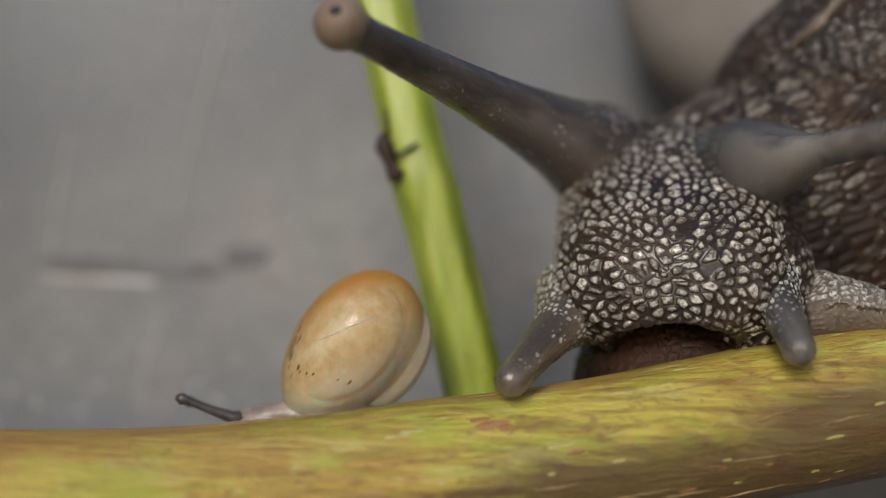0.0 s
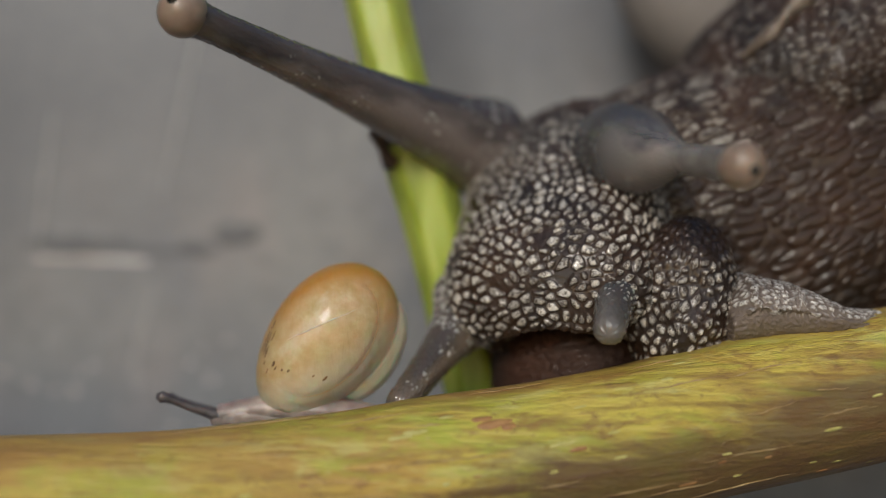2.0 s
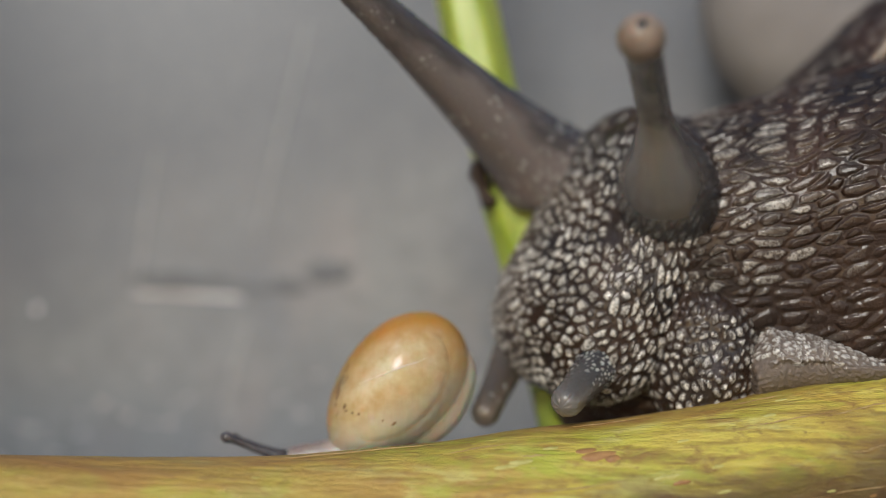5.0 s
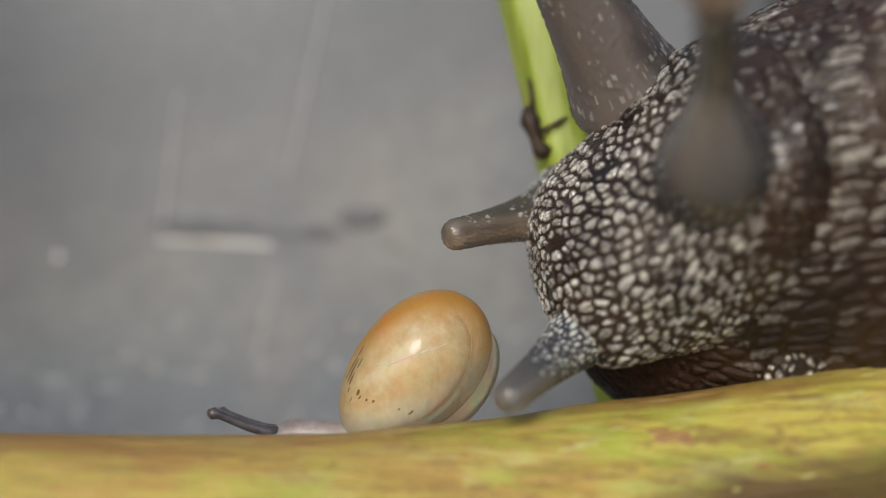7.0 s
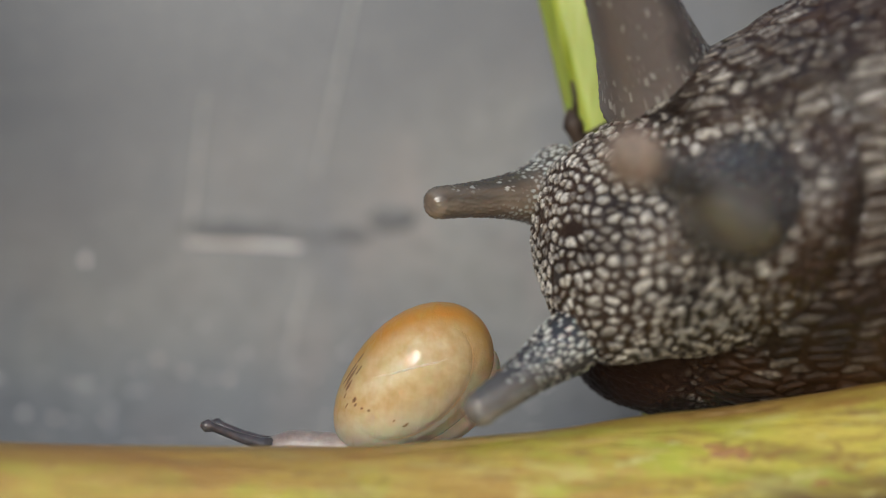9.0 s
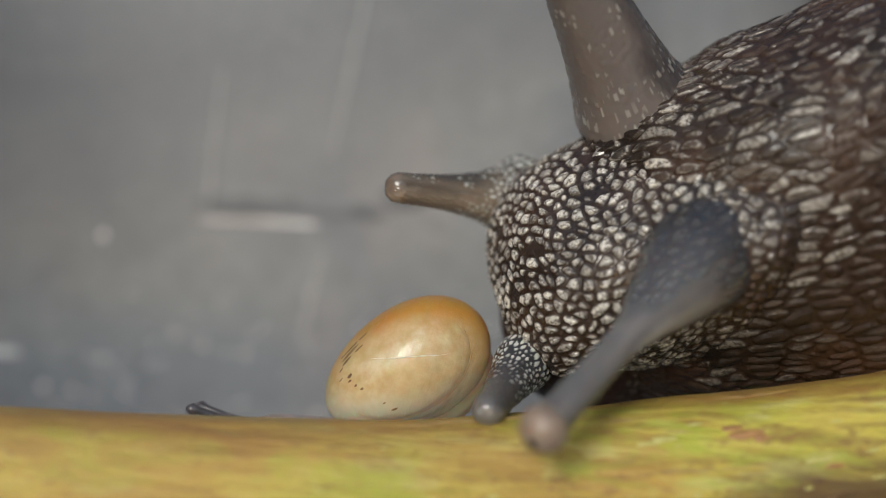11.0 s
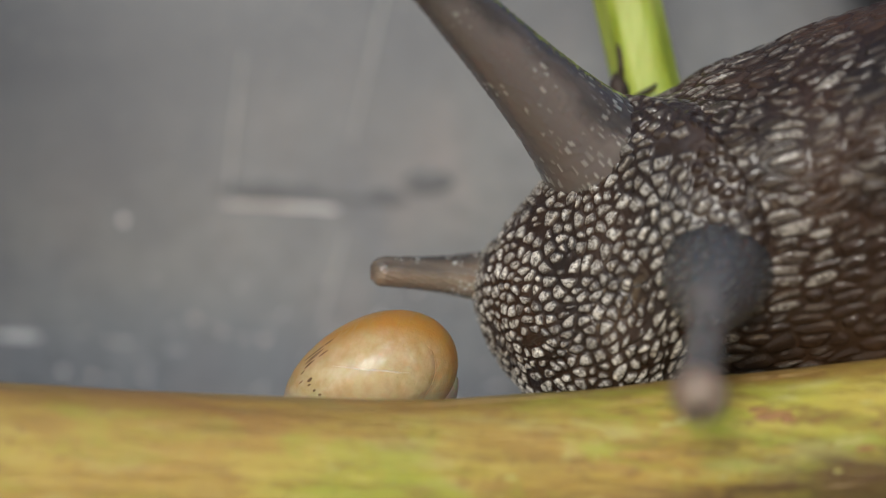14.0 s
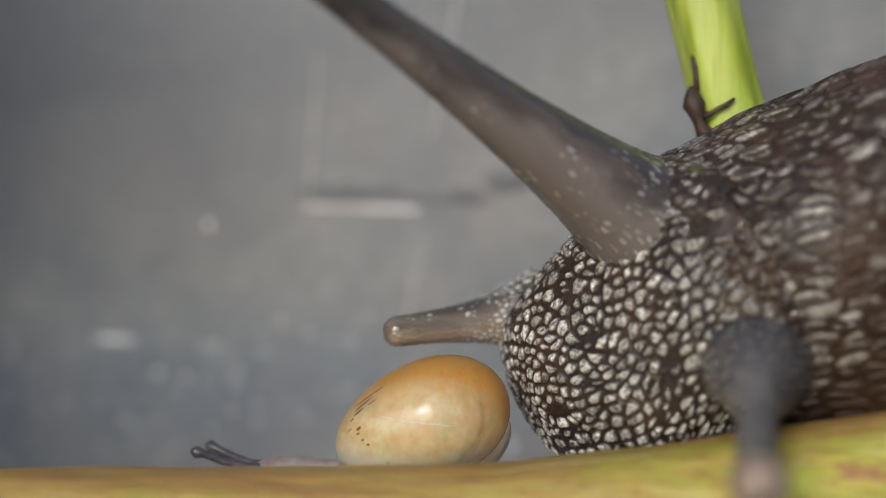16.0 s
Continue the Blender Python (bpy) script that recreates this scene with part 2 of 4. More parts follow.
def shell_material():
    n = Nodes("amber_translucent_shell", 0.2)
    # own axes of the egg: along it, and up its back
    def axis(a, c):
        d = n.t.nodes.new("ShaderNodeVectorMath")
        d.operation = 'DOT_PRODUCT'
        n.link(n.mm, d.inputs[0])
        d.inputs[1].default_value = (a, 0, c)
        return d.outputs["Value"]
    along, up = axis(0.64 / 3.45, 0.77 / 3.45), axis(-0.77 / 2.25, 0.64 / 2.25)
    wob = n.noise(n.mm, 0.7, 3.0)
    lines = n.noise(n.map((3000, 600, 500), (0, 0.88, 0)), 0.8, 3.0, 0.6, 0.4)
    spots = n.noise(n.mm, 2.2, 4.0, 0.6)
    # painted rim tint, as of light through the shell's thicker edge
    far = n.math('ADD', n.math('MULTIPLY', up, up), n.math('MULTIPLY', along, along))
    lean = n.math('ADD', n.math('MULTIPLY', along, 0.25), n.math('MULTIPLY', up, 0.35))
    amber = n.math('ADD', n.math('ADD', far, lean), n.math('MULTIPLY', wob, 0.3))
    col = n.mix(n.ramp(spots, (0.35, (0, 0, 0)), (0.7, (1, 1, 1))), (0.60, 0.44, 0.21), (0.74, 0.60, 0.36))
    col = n.mix(n.ramp(n.math('MULTIPLY', amber, 0.7), (0.46, (0, 0, 0)), (0.70, (0.55, 0.55, 0.55)), (0.84, (1, 1, 1))), col, (0.64, 0.31, 0.05))
    pale = n.math('SUBTRACT', n.math('MULTIPLY', wob, 0.4), n.math('ADD', n.math('MULTIPLY', along, 0.55), n.math('MULTIPLY', up, 0.75)))
    col = n.mix(n.ramp(pale, (0.30, (0, 0, 0)), (0.75, (0.9, 0.9, 0.9))), col, (0.84, 0.79, 0.66))
    # highlight painted into the colour as a streaky pale band
    glint_band = n.math('SUBTRACT', 1.0, n.math('MULTIPLY', n.math('ABSOLUTE', n.math('SUBTRACT', up, 0.3)), 4.5))
    glint_band = n.math('MULTIPLY', n.math('MAXIMUM', n.math('MINIMUM', glint_band, n.math('SUBTRACT', 1.0, n.math('MULTIPLY', n.math('ABSOLUTE', n.math('SUBTRACT', along, 0.05)), 1.7))), 0.0), n.math('MULTIPLY', n.math('MULTIPLY', lines, spots), 2.6))
    col = n.mix(n.ramp(glint_band, (0.1, (0, 0, 0)), (0.45, (0.45, 0.45, 0.45))), col, (0.86, 0.78, 0.62))
    col = n.mix(n.ramp(lines, (0.56, (0, 0, 0)), (0.7, (0.3, 0.3, 0.3))), col, (0.55, 0.36, 0.16))
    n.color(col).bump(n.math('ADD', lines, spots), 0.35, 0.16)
    n.set(Subsurface_Weight=0.6, Subsurface_Scale=0.002, Coat_Weight=0.55, Coat_Roughness=0.03, Specular_IOR_Level=0.1, Roughness=0.3)
    clear = n.t.nodes.new("ShaderNodeBsdfTransparent")
    n.link(n.mix(0.6, col, (1, 1, 1)), clear.inputs[0])
    both = n.t.nodes.new("ShaderNodeMixShader")
    n.link(n.ramp(pale, (0.3, (0.36, 0.36, 0.36)), (0.8, (0.55, 0.55, 0.55))), both.inputs[0])
    n.link(n.b.outputs[0], both.inputs[1])
    n.link(clear.outputs[0], both.inputs[2])
    n.link(both.outputs[0], n.t.nodes["Material Output"].inputs[0])
    return n.mat


def innards_material():
    n = Nodes("mottled_innards", 0.3)
    a = n.noise(n.map((700, 1000, 1000), (0, 0.7, 0)), 0.55, 4.0, 0.6, 0.8)
    b = n.noise(n.mm, 2.6, 3.0, 0.6)
    col = n.ramp(a, (0.32, (0.76, 0.62, 0.41)), (0.46, (0.87, 0.79, 0.63)), (0.64, (0.93, 0.90, 0.82)))
    col = n.mix(n.ramp(b, (0.60, (0, 0, 0)), (0.72, (0.6, 0.6, 0.6))), col, (0.20, 0.11, 0.05))
    n.color(col).bump(b, 0.3, 0.1)
    n.set(Subsurface_Weight=0.8, Subsurface_Scale=0.0025)
    return n.mat


M = dict(
    wall=wall_material(), bark=branch_material(), stem=stem_material(), skin=skin_material("wet_grainy_skin", (0.018, 0.011, 0.008), (0.055, 0.029, 0.017), (0.13, 0.112, 0.095), (0.74, 0.71, 0.64), 0.3, 0.55),
    neckskin=skin_material("wet_netted_skin", (0.016, 0.010, 0.007), (0.055, 0.027, 0.015), (0.12, 0.098, 0.08), (0.66, 0.62, 0.55), 0.3, 0.32),
    chinskin=skin_material("reddish_chin_skin", (0.02, 0.011, 0.008), (0.052, 0.023, 0.014), (0.10, 0.07, 0.055), (0.40, 0.36, 0.31), 0.5, 0.05),
    stalk=stalk_material(), nearstalk=stalk_material("dark_translucent_skin", (0.10, 0.099, 0.105), (0.24, 0.222, 0.21), 0.3, 0.25, 3.5), milky=stalk_material("milky_grey_skin", (0.085, 0.08, 0.076), (0.22, 0.20, 0.183), 0.35, 0.0, 2.2), feeler=stalk_material("translucent_brown_skin", (0.06, 0.05, 0.042), (0.19, 0.15, 0.115)), shell=shell_material(),
    bulb=simple("tan_eye_bulb", (0.20, 0.145, 0.11), (0.32, 0.245, 0.19), 0.3, 1.2, 0.15, 0.2),
    eye=simple("black_eye", (0.008, 0.007, 0.007), (0.02, 0.018, 0.016), 0.15),
    mouth=simple("dark_red_mouth", (0.06, 0.022, 0.014), (0.17, 0.055, 0.03), 0.35, 0.5),
    foot=skin_material("pale_foot_skin", (0.13, 0.10, 0.083), (0.19, 0.155, 0.13), (0.28, 0.26, 0.24), (0.68, 0.66, 0.62), 0.25),
    collar=simple("beige_mantle_edge", (0.13, 0.10, 0.078), (0.24, 0.195, 0.155), 0.4, 1.0, 0.3, 0.1),
    scar=simple("dry_brown_scar", (0.018, 0.011, 0.008), (0.07, 0.042, 0.026), 0.6, 2.5, 0.5),
    lenticel=simple("pale_lenticel", (0.40, 0.36, 0.09), (0.54, 0.52, 0.20), 0.5, 3.0, 0.4),
    rust=simple("rusty_lenticel", (0.26, 0.12, 0.045), (0.46, 0.26, 0.10), 0.55, 2.0, 0.4),
    flake=simple("dry_bark_edge", (0.26, 0.16, 0.06), (0.46, 0.34, 0.17), 0.6, 2.0, 0.3),
    tentacle=simple("slate_tentacle", (0.045, 0.04, 0.045), (0.13, 0.11, 0.11), 0.3, 2.0, 0.2, 0.15),
    younghead=simple("pale_young_skin", (0.20, 0.155, 0.145), (0.42, 0.35, 0.31), 0.3, 1.5, 0.3, 0.3),
    bigshell=simple("brown_striped_shell", (0.18, 0.163, 0.152), (0.24, 0.221, 0.208), 0.9, 0.25, 0.3),
    innards=innards_material(),
    lip=simple("milky_shell_rim", (0.66, 0.57, 0.44), (0.80, 0.72, 0.59), 0.22, 1.0, 0.1, 0.7),
    mark=simple("brown_mark", (0.13, 0.08, 0.045), (0.30, 0.20, 0.11), 0.2, 2.0, 0.1),
    suture=simple("brown_seam", (0.36, 0.20, 0.08), (0.48, 0.29, 0.12), 0.25, 2.0, 0.1, 0.2),
    white=simple("white_speck", (0.6, 0.59, 0.58), (0.8, 0.79, 0.77), 0.5, 2.0),
    wall2=simple("worn_grey_plastic", (0.29, 0.29, 0.285), (0.37, 0.365, 0.355), 0.45, 0.8),
    scuff=simple("pale_scuff", (0.50, 0.45, 0.42), (0.66, 0.62, 0.58), 0.45, 0.5),
    scuffdark=simple("dark_scuff", (0.085, 0.09, 0.10), (0.13, 0.135, 0.145), 0.5, 0.5),
)

# ---- mesh helpers (built in millimetres) ----


def obj(name, verts, faces, material, parent=None, label="", smooth=True, kind=""):
    me = bpy.data.meshes.new(name)
    me.from_pydata([tuple(c * MM for c in v) for v in verts], [], faces)
    if smooth:
        me.polygons.foreach_set("use_smooth", [True] * len(me.polygons))
    me.materials.append(material)
    me.update()
    ob = new(name, me)
    if parent:
        ob.parent = parent
    return tagged(ob, label=label, kind=kind)


def loft(rings, cap=True):
    """Vertices and faces of a tube through rings of equal count."""
    n = len(rings[0])
    verts = [v for r in rings for v in r]
    faces = []
    for i in range(len(rings) - 1):
        for j in range(n):
            k = (j + 1) % n
            faces.append((i * n + j, i * n + k, (i + 1) * n + k, (i + 1) * n + j))
    if cap:
        for base, flip in ((0, True), ((len(rings) - 1) * n, False)):
            c = sum((Vector(verts[base + j]) for j in range(n)), Vector()) / n
            verts.append(tuple(c))
            m = len(verts) - 1
            for j in range(n):
                a, b = base + j, base + (j + 1) % n
                faces.append((b, a, m) if flip else (a, b, m))
    return verts, faces


def table(u, rows):
    """Smooth value between the rows (place, values...)."""
    for a, b in zip(rows, rows[1:]):
        if u <= b[0]:
            break
    s = min(1.0, max(0.0, (u - a[0]) / (b[0] - a[0])))
    s = s * s * (3 - 2 * s) * 0.5 + s * 0.5
    return [p + (q - p) * s for p, q in zip(a[1:], b[1:])]


def surface_mesh(f, nu, nv):
    return loft([[tuple(f(i / nu, j / nv)) for j in range(nv)] for i in range(nu + 1)])


def frame_on(f, u, v):
    """Point, the two directions along the surface and the outward normal."""
    e = 0.004
    p = f(u, v)
    du = f(min(1, u + e), v) - f(max(0, u - e), v)
    dv = f(u, v + e) - f(u, v - e)
    n = dv.cross(du)
    if n.length < 1e-9:
        return None
    n.normalize()
    w = 0.5 + (u - 0.5) * 0.6
    if n.dot(p - (f(w, v) + f(w, v + 0.5)) / 2) < 0:
        n = -n
    su, sv = du.length / (2 * e), dv.length / (2 * e)
    if su < 1e-6:
        return None
    t = du.normalized()
    return p, t, n.cross(t).normalized(), n, su, sv


def dome(verts, faces, p, t, s, n, a, b, h, rnd, seg=8):
    """Adds one low raised grain, a long and b wide, to the lists."""
    base = len(verts)
    wob = [1 + rnd.uniform(-0.16, 0.16) for _ in range(seg)]
    for k, (r, z) in enumerate(((1.0, -0.3), (0.8, 0.75))):
        for j in range(seg):
            w = 2 * math.pi * j / seg
            c, d = math.cos(w), math.sin(w)
            q = p + t * (a * r * wob[j] * c) + s * (b * r * wob[j] * d) + n * (h * z)
            verts.append(tuple(q))
    verts.append(tuple(p + n * h))
    for j in range(seg):
        k = (j + 1) % seg
        faces.append((base + j, base + k, base + seg + k, base + seg + j))
        faces.append((base + seg + j, base + seg + k, base + 2 * seg))


def skin_surface(name, f, nu, nv, cell, height, material, parent, label, where=None, seed=0.0, edge=(0.05, 0.3), rim=0.0, grow=0.0, ragged=0.0):
    """A closed tube of skin, raised into packed cells (mm along it and round it) with grooves between them."""
    grid = np.array([[tuple(f(i / nu, j / nv)) for j in range(nv)] for i in range(nu + 1)])
    du = np.gradient(grid, axis=0)
    dv = np.roll(grid, -1, 1) - np.roll(grid, 1, 1)
    n = np.cross(dv, du)
    n /= np.maximum(np.linalg.norm(n, axis=2, keepdims=True), 1e-9)
    k = int(nu * 0.5)
    if np.sum(n[k] * (grid[k] - grid[k].mean(0))) < 0:
        n = -n
    rs = np.random.RandomState(int(seed * 7) + 5)
    way = np.concatenate([[0], np.cumsum(np.linalg.norm(np.diff(grid, axis=0), axis=2).mean(1))])
    step = np.linalg.norm(np.roll(grid, -1, 1) - grid, axis=2)
    girth = np.maximum(step.sum(1), 1e-6)
    turn = np.cumsum(step, 1) / girth[:, None]
    warp = np.array([[noise.noise(Vector(p) * 0.8) for p in ring] for ring in grid])
    rag = np.array([[noise.noise(Vector(p) * 4.2) for p in ring] for ring in grid]) * ragged if ragged else warp * 0
    sites = []
    long = cell[0] * (1 + grow * np.clip(1.6 - way / way[-1] * 3.2, 0, 1))
    at, q = -1.2 * long[0], 0
    while at < way[-1] + cell[0]:
        size = np.interp(at, way, long)
        at, q = at + 0.87 * size, q + 1
        m = max(3, int(round(np.interp(at, way, girth) / cell[1])))
        for g in range(m):
            sites.append((at + rs.uniform(-0.42, 0.42) * size, (g + 0.5 * (q % 2) + rs.uniform(-0.4, 0.4)) / m, rs.random_sample()))
    sites = np.array(sites)
    pale = np.zeros(grid.shape[:2])
    for i in range(nu + 1):
        near = sites[np.abs(sites[:, 0] - way[i]) < 2.4 * long[i]]
        a = (way[i] + 0.25 * long[i] * warp[i])[:, None] - near[None, :, 0]
        b = (turn[i] + 0.3 * cell[1] * warp[i] / girth[i])[:, None] - near[None, :, 1]
        b -= np.round(b)
        d = np.hypot(a / long[i], b * girth[i] / cell[1])
        two = np.argpartition(d, 1, axis=1)[:, :2]
        d1, d2 = np.take_along_axis(d, two, 1).T
        lead = np.where(d1 <= d2, two[:, 0], two[:, 1])
        gap = np.abs(d2 - d1) + rag[i]
        d1 = np.minimum(d1, d2)
        e = np.clip((gap - edge[0]) / (edge[1] - edge[0]), 0, 1)
        e = e * e * (3 - 2 * e)
        r = near[lead, 2]
        amount = np.array([where(*p) for p in grid[i]]) if where else np.ones(nv)
        tall = e * (0.72 + 0.28 * np.clip(1 - d1 * d1 * 2.5, 0, 1))
        grid[i] += n[i] * (height * (tall - 0.4) * (0.6 + 0.4 * amount) * (0.65 + 0.6 * r))[:, None]
        on = np.clip((0.3 + amount - r) / 0.3, 0.12, 1)
        pale[i] = e * amount * on * (0.45 + 0.55 * np.modf(r * 7.3)[0]) * (1 - rim * (r > 0.2) * np.clip((gap - edge[1] + 0.04) / 0.12, 0, 1))
    vs, fs = loft([[tuple(p) for p in ring] for ring in grid])
    ob = obj(name, vs, fs, material, parent, label)
    a = ob.data.attributes.new("pale", 'FLOAT', 'POINT')
    a.data.foreach_set("value", np.concatenate([pale.ravel(), [0.0, 0.0]]).astype(np.float32))
    return ob


def ease(x, a, b):
    t = min(1.0, max(0.0, (x - a) / (b - a)))
    return t * t * (3 - 2 * t)


# ---- the tub: floor and walls ----
X0, X1, Y0, Y1, Z0, Z1 = -62, 66, -78, 18, -26, 34


def slab(name, a, b, label, category):
    bm = bmesh.new()
    bmesh.ops.create_cube(bm, size=1)
    for v in bm.verts:
        v.co = Vector([(p + q) / 2 + c * (q - p) for p, q, c in zip(a, b, v.co)]) * MM
    me = bpy.data.meshes.new(name)
    bm.to_mesh(me)
    bm.free()
    me.materials.append(M["wall"])
    return tagged(new(name, me), label, category, kind="structure")


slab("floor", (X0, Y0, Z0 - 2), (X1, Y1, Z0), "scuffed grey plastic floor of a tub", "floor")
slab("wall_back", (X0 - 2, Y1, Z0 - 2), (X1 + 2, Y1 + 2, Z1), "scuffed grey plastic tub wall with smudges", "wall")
# unseen walls: the front low to let light in, the sides raised to shade
slab("wall_front", (X0 - 2, Y0 - 2, Z0 - 2), (X1 + 2, Y0, -14), "unseen plain grey plastic tub wall, height set for the light", "wall")
slab("shade_wall_west", (X0 - 2, Y0, Z0 - 2), (X0, Y1, Z1 + 30), "unseen plain grey plastic tub wall, height set for the light", "wall")
slab("shade_wall_east", (X1, Y0, Z0 - 2), (X1 + 2, Y1, Z1 + 30), "unseen plain grey plastic tub wall, height set for the light", "wall")

# marks on the back wall, each a thin raised film
def mark(name, x, z, length, high, tilt, material, label, seed, lift=0.05):
    r = random.Random(seed)
    n = 28
    t, up = Vector((math.cos(radians(tilt)), 0, math.sin(radians(tilt)))), Vector((-math.sin(radians(tilt)), 0, math.cos(radians(tilt))))
    out = []
    for k in range(n):
        w = 2 * math.pi * k / n
        g = 1 + r.uniform(-0.22, 0.22)
        out.append(Vector((x, Y1 - 0.003, z)) + t * length / 2 * math.cos(w) * (1 + 0.1 * (g - 1)) + up * high / 2 * math.sin(w) * g)
    c = Vector((x, Y1 - lift, z))
    verts = [tuple(p) for p in out] + [tuple(c + (p - c) * 0.7) for p in out]
    for k in range(n, 2 * n):
        verts[k] = (verts[k][0], Y1 - lift, verts[k][2])
    faces = [(k, (k + 1) % n, n + (k + 1) % n, n + k) for k in range(n)] + [tuple(range(n, 2 * n))]
    ob = obj(name, verts, faces, material)
    return tagged(ob, label, "mark", "marks on the tub wall", "structure")


mark("pale_scratch", -14.4, 1.85, 6.6, 0.3, -2, M["scuff"], "pale horizontal scratch on the grey plastic wall", 1)
mark("pale_scratch", -12.6, 1.75, 3.0, 0.25, -3, M["white"], "pale horizontal scratch on the grey plastic wall", 2, 0.07)
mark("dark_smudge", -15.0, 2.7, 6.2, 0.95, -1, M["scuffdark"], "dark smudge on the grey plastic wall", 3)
mark("dark_smudge", -11.0, 2.35, 4.5, 0.4, -5, M["scuffdark"], "dark smudge on the grey plastic wall", 4)
mark("dark_smudge", -6.2, 3.2, 2.9, 1.3, 0, M["scuffdark"], "dark smudge on the grey plastic wall", 5)
mark("dark_smudge", -8.4, 2.4, 2.2, 0.8, -6, M["scuffdark"], "dark smudge on the grey plastic wall", 6)
mark("white_speck", -23.2, 1.0, 0.36, 0.6, 0, M["white"], "small white speck on the grey plastic wall", 7)
mark("white_speck", -29.2, -5.6, 2.6, 0.45, -2, M["white"], "white streak on the grey plastic wall", 8)
mrnd = random.Random(41)
for k in range(240):
    x, z = mrnd.uniform(-40, 4), -mrnd.triangular(1.0, 15, 9)
    g = mrnd.choice((0.1, 0.12, 0.15, 0.18, 0.22, 0.28))
    mark("white_speck", x, z, g * mrnd.uniform(1, 2.2), g * mrnd.uniform(0.5, 1.0), mrnd.uniform(-25, 25), M["white"] if mrnd.random() < 0.6 else M["scuff"], "small white speck on the grey plastic wall", 100 + k)
for x, z, length, tilt in ((-9, 12, 14, 78), (-17, 6, 9, 84), (-11.5, -2.5, 6, 76)):
    mark("faint_scratch", x, z, length, 0.22, tilt, M["wall2"], "faint upright scratch on the grey plastic wall", int(x * 3 + 300))

# ---- the branch ----
BRANCH = [(-62, -12.5, -7.6, 2.75), (-40, -10.5, -7.6, 2.75), (-20, -8.2, -7.7, 2.75), (-6, -6.4, -8.1, 2.75), (4, -5.4, -7.2, 2.75),
          (12, -4.8, -5.75, 2.75), (20, -4.3, -4.2, 2.75), (40, -3.5, 0.0, 2.8), (66, -3.0, 5.5, 2.9)]


def branch_at(x):
    a = np.array(BRANCH)
    return [float(np.interp(x, a[:, 0], a[:, k])) for k in (1, 2, 3)]


def smooth_branch(x):
    v = [branch_at(x + d) for d in (-4, -2, 0, 2, 4)]
    return [sum(q) / 5 for q in zip(*v)]


def branch_point(u, v):
    x = -61.9 + 127.8 * u
    y, z, r = smooth_branch(x)
    w = 2 * math.pi * v
    c, s = math.cos(w), math.sin(w)
    k = 1 + 0.035 * noise.noise((x * 0.22, c * 1.4, s * 1.4)) + 0.02 * noise.noise((x * 0.25, c * 6, s * 6 + 9)) + 0.03 * math.exp(-((x - 3) / 2.0) ** 2)
    return Vector((x, y + r * k * c, z + r * k * s))


branch = tagged(new("branch"), "thick yellow-green and brown woody stem with pale lenticels", "branch")
verts, faces = surface_mesh(branch_point, 420, 56)
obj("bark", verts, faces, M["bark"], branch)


def on_branch(x, angle):
    """Place and directions on the bark: angle in degrees from the camera's side upwards."""
    u, v = (x + 61.9) / 127.8, (180 - angle) / 360
    fr = frame_on(branch_point, u, v)
    p, t, s, n, _, _ = fr
    y, z, _ = smooth_branch(x)
    if n.dot(p - Vector((x, y, z))) < 0:
        n, s = -n, -s
    return p, t, s, n


rnd = random.Random(11)
for k in range(150):
    x = rnd.uniform(-28, 30)
    ang = rnd.uniform(-75, 85)
    if x < 2 and rnd.random() < 0.86:
        continue
    p, t, s, n = on_branch(x, ang)
    verts, faces = [], []
    big = rnd.random()
    dome(verts, faces, p - n * 0.02, t, s, n, 0.16 + 0.42 * big * rnd.random(), 0.04 + 0.055 * big, 0.025 + 0.02 * rnd.random(), rnd, 10)
    obj("lenticel", verts, faces, M["rust"] if rnd.random() < 0.15 else M["lenticel"], branch)
for k in range(46):
    # thin curling edges where the bark splits along its length
    x = rnd.uniform(2, 30) if k < 34 else rnd.uniform(-25, 2)
    ang, length = rnd.uniform(-60, 80), rnd.uniform(1.0, 4.5)
    rings, drift = [], 0
    for i in range(13):
        q = i / 12
        drift += rnd.uniform(-0.9, 0.9)
        p, t, s, n = on_branch(x + length * q, ang + drift)
        w = (0.024 * math.sin(math.pi * q) + 0.004) * (0.4 + 1.0 * rnd.random())
        rings.append([tuple(p + s * w * math.cos(g) + n * (w * 0.9 * math.sin(g) + 0.015)) for g in (0, 1.05, 2.1, 3.14, 4.2, 5.24)])
    verts, faces = loft(rings)
    obj("bark_edge", verts, faces, M["flake"], branch)
for x, ang, a, b in ((6.3, 40, 0.7, 0.2), (5.9, 46, 0.42, 0.13), (6.75, 36, 0.28, 0.16)):
    p, t, s, n = on_branch(x, ang)
    verts, faces = [], []
    dome(verts, faces, p - n * 0.03, t, s, n, a, b, 0.075, rnd, 14)
    obj("leaf_scar", verts, faces, M["rust"], branch, "reddish brown oval scar")

# ---- the green stem behind ----
STEM = [(12.2, 3.2, -26), (9.3, 3.1, -16), (6.7, 3.0, -6), (5.2, 2.9, 0.5), (3.7, 2.9, 6), (2.5, 3.0, 11), (1.0, 3.4, 18), (-3.0, 5.0, 40)]


def stem_centre(z):
    a = np.array(STEM)
    f = lambda q: np.array([np.interp(q, a[:, 2], a[:, 0]), np.interp(q, a[:, 2], a[:, 1])])
    return sum(f(z + d) for d in (-2, -1, 0, 1, 2)) / 5


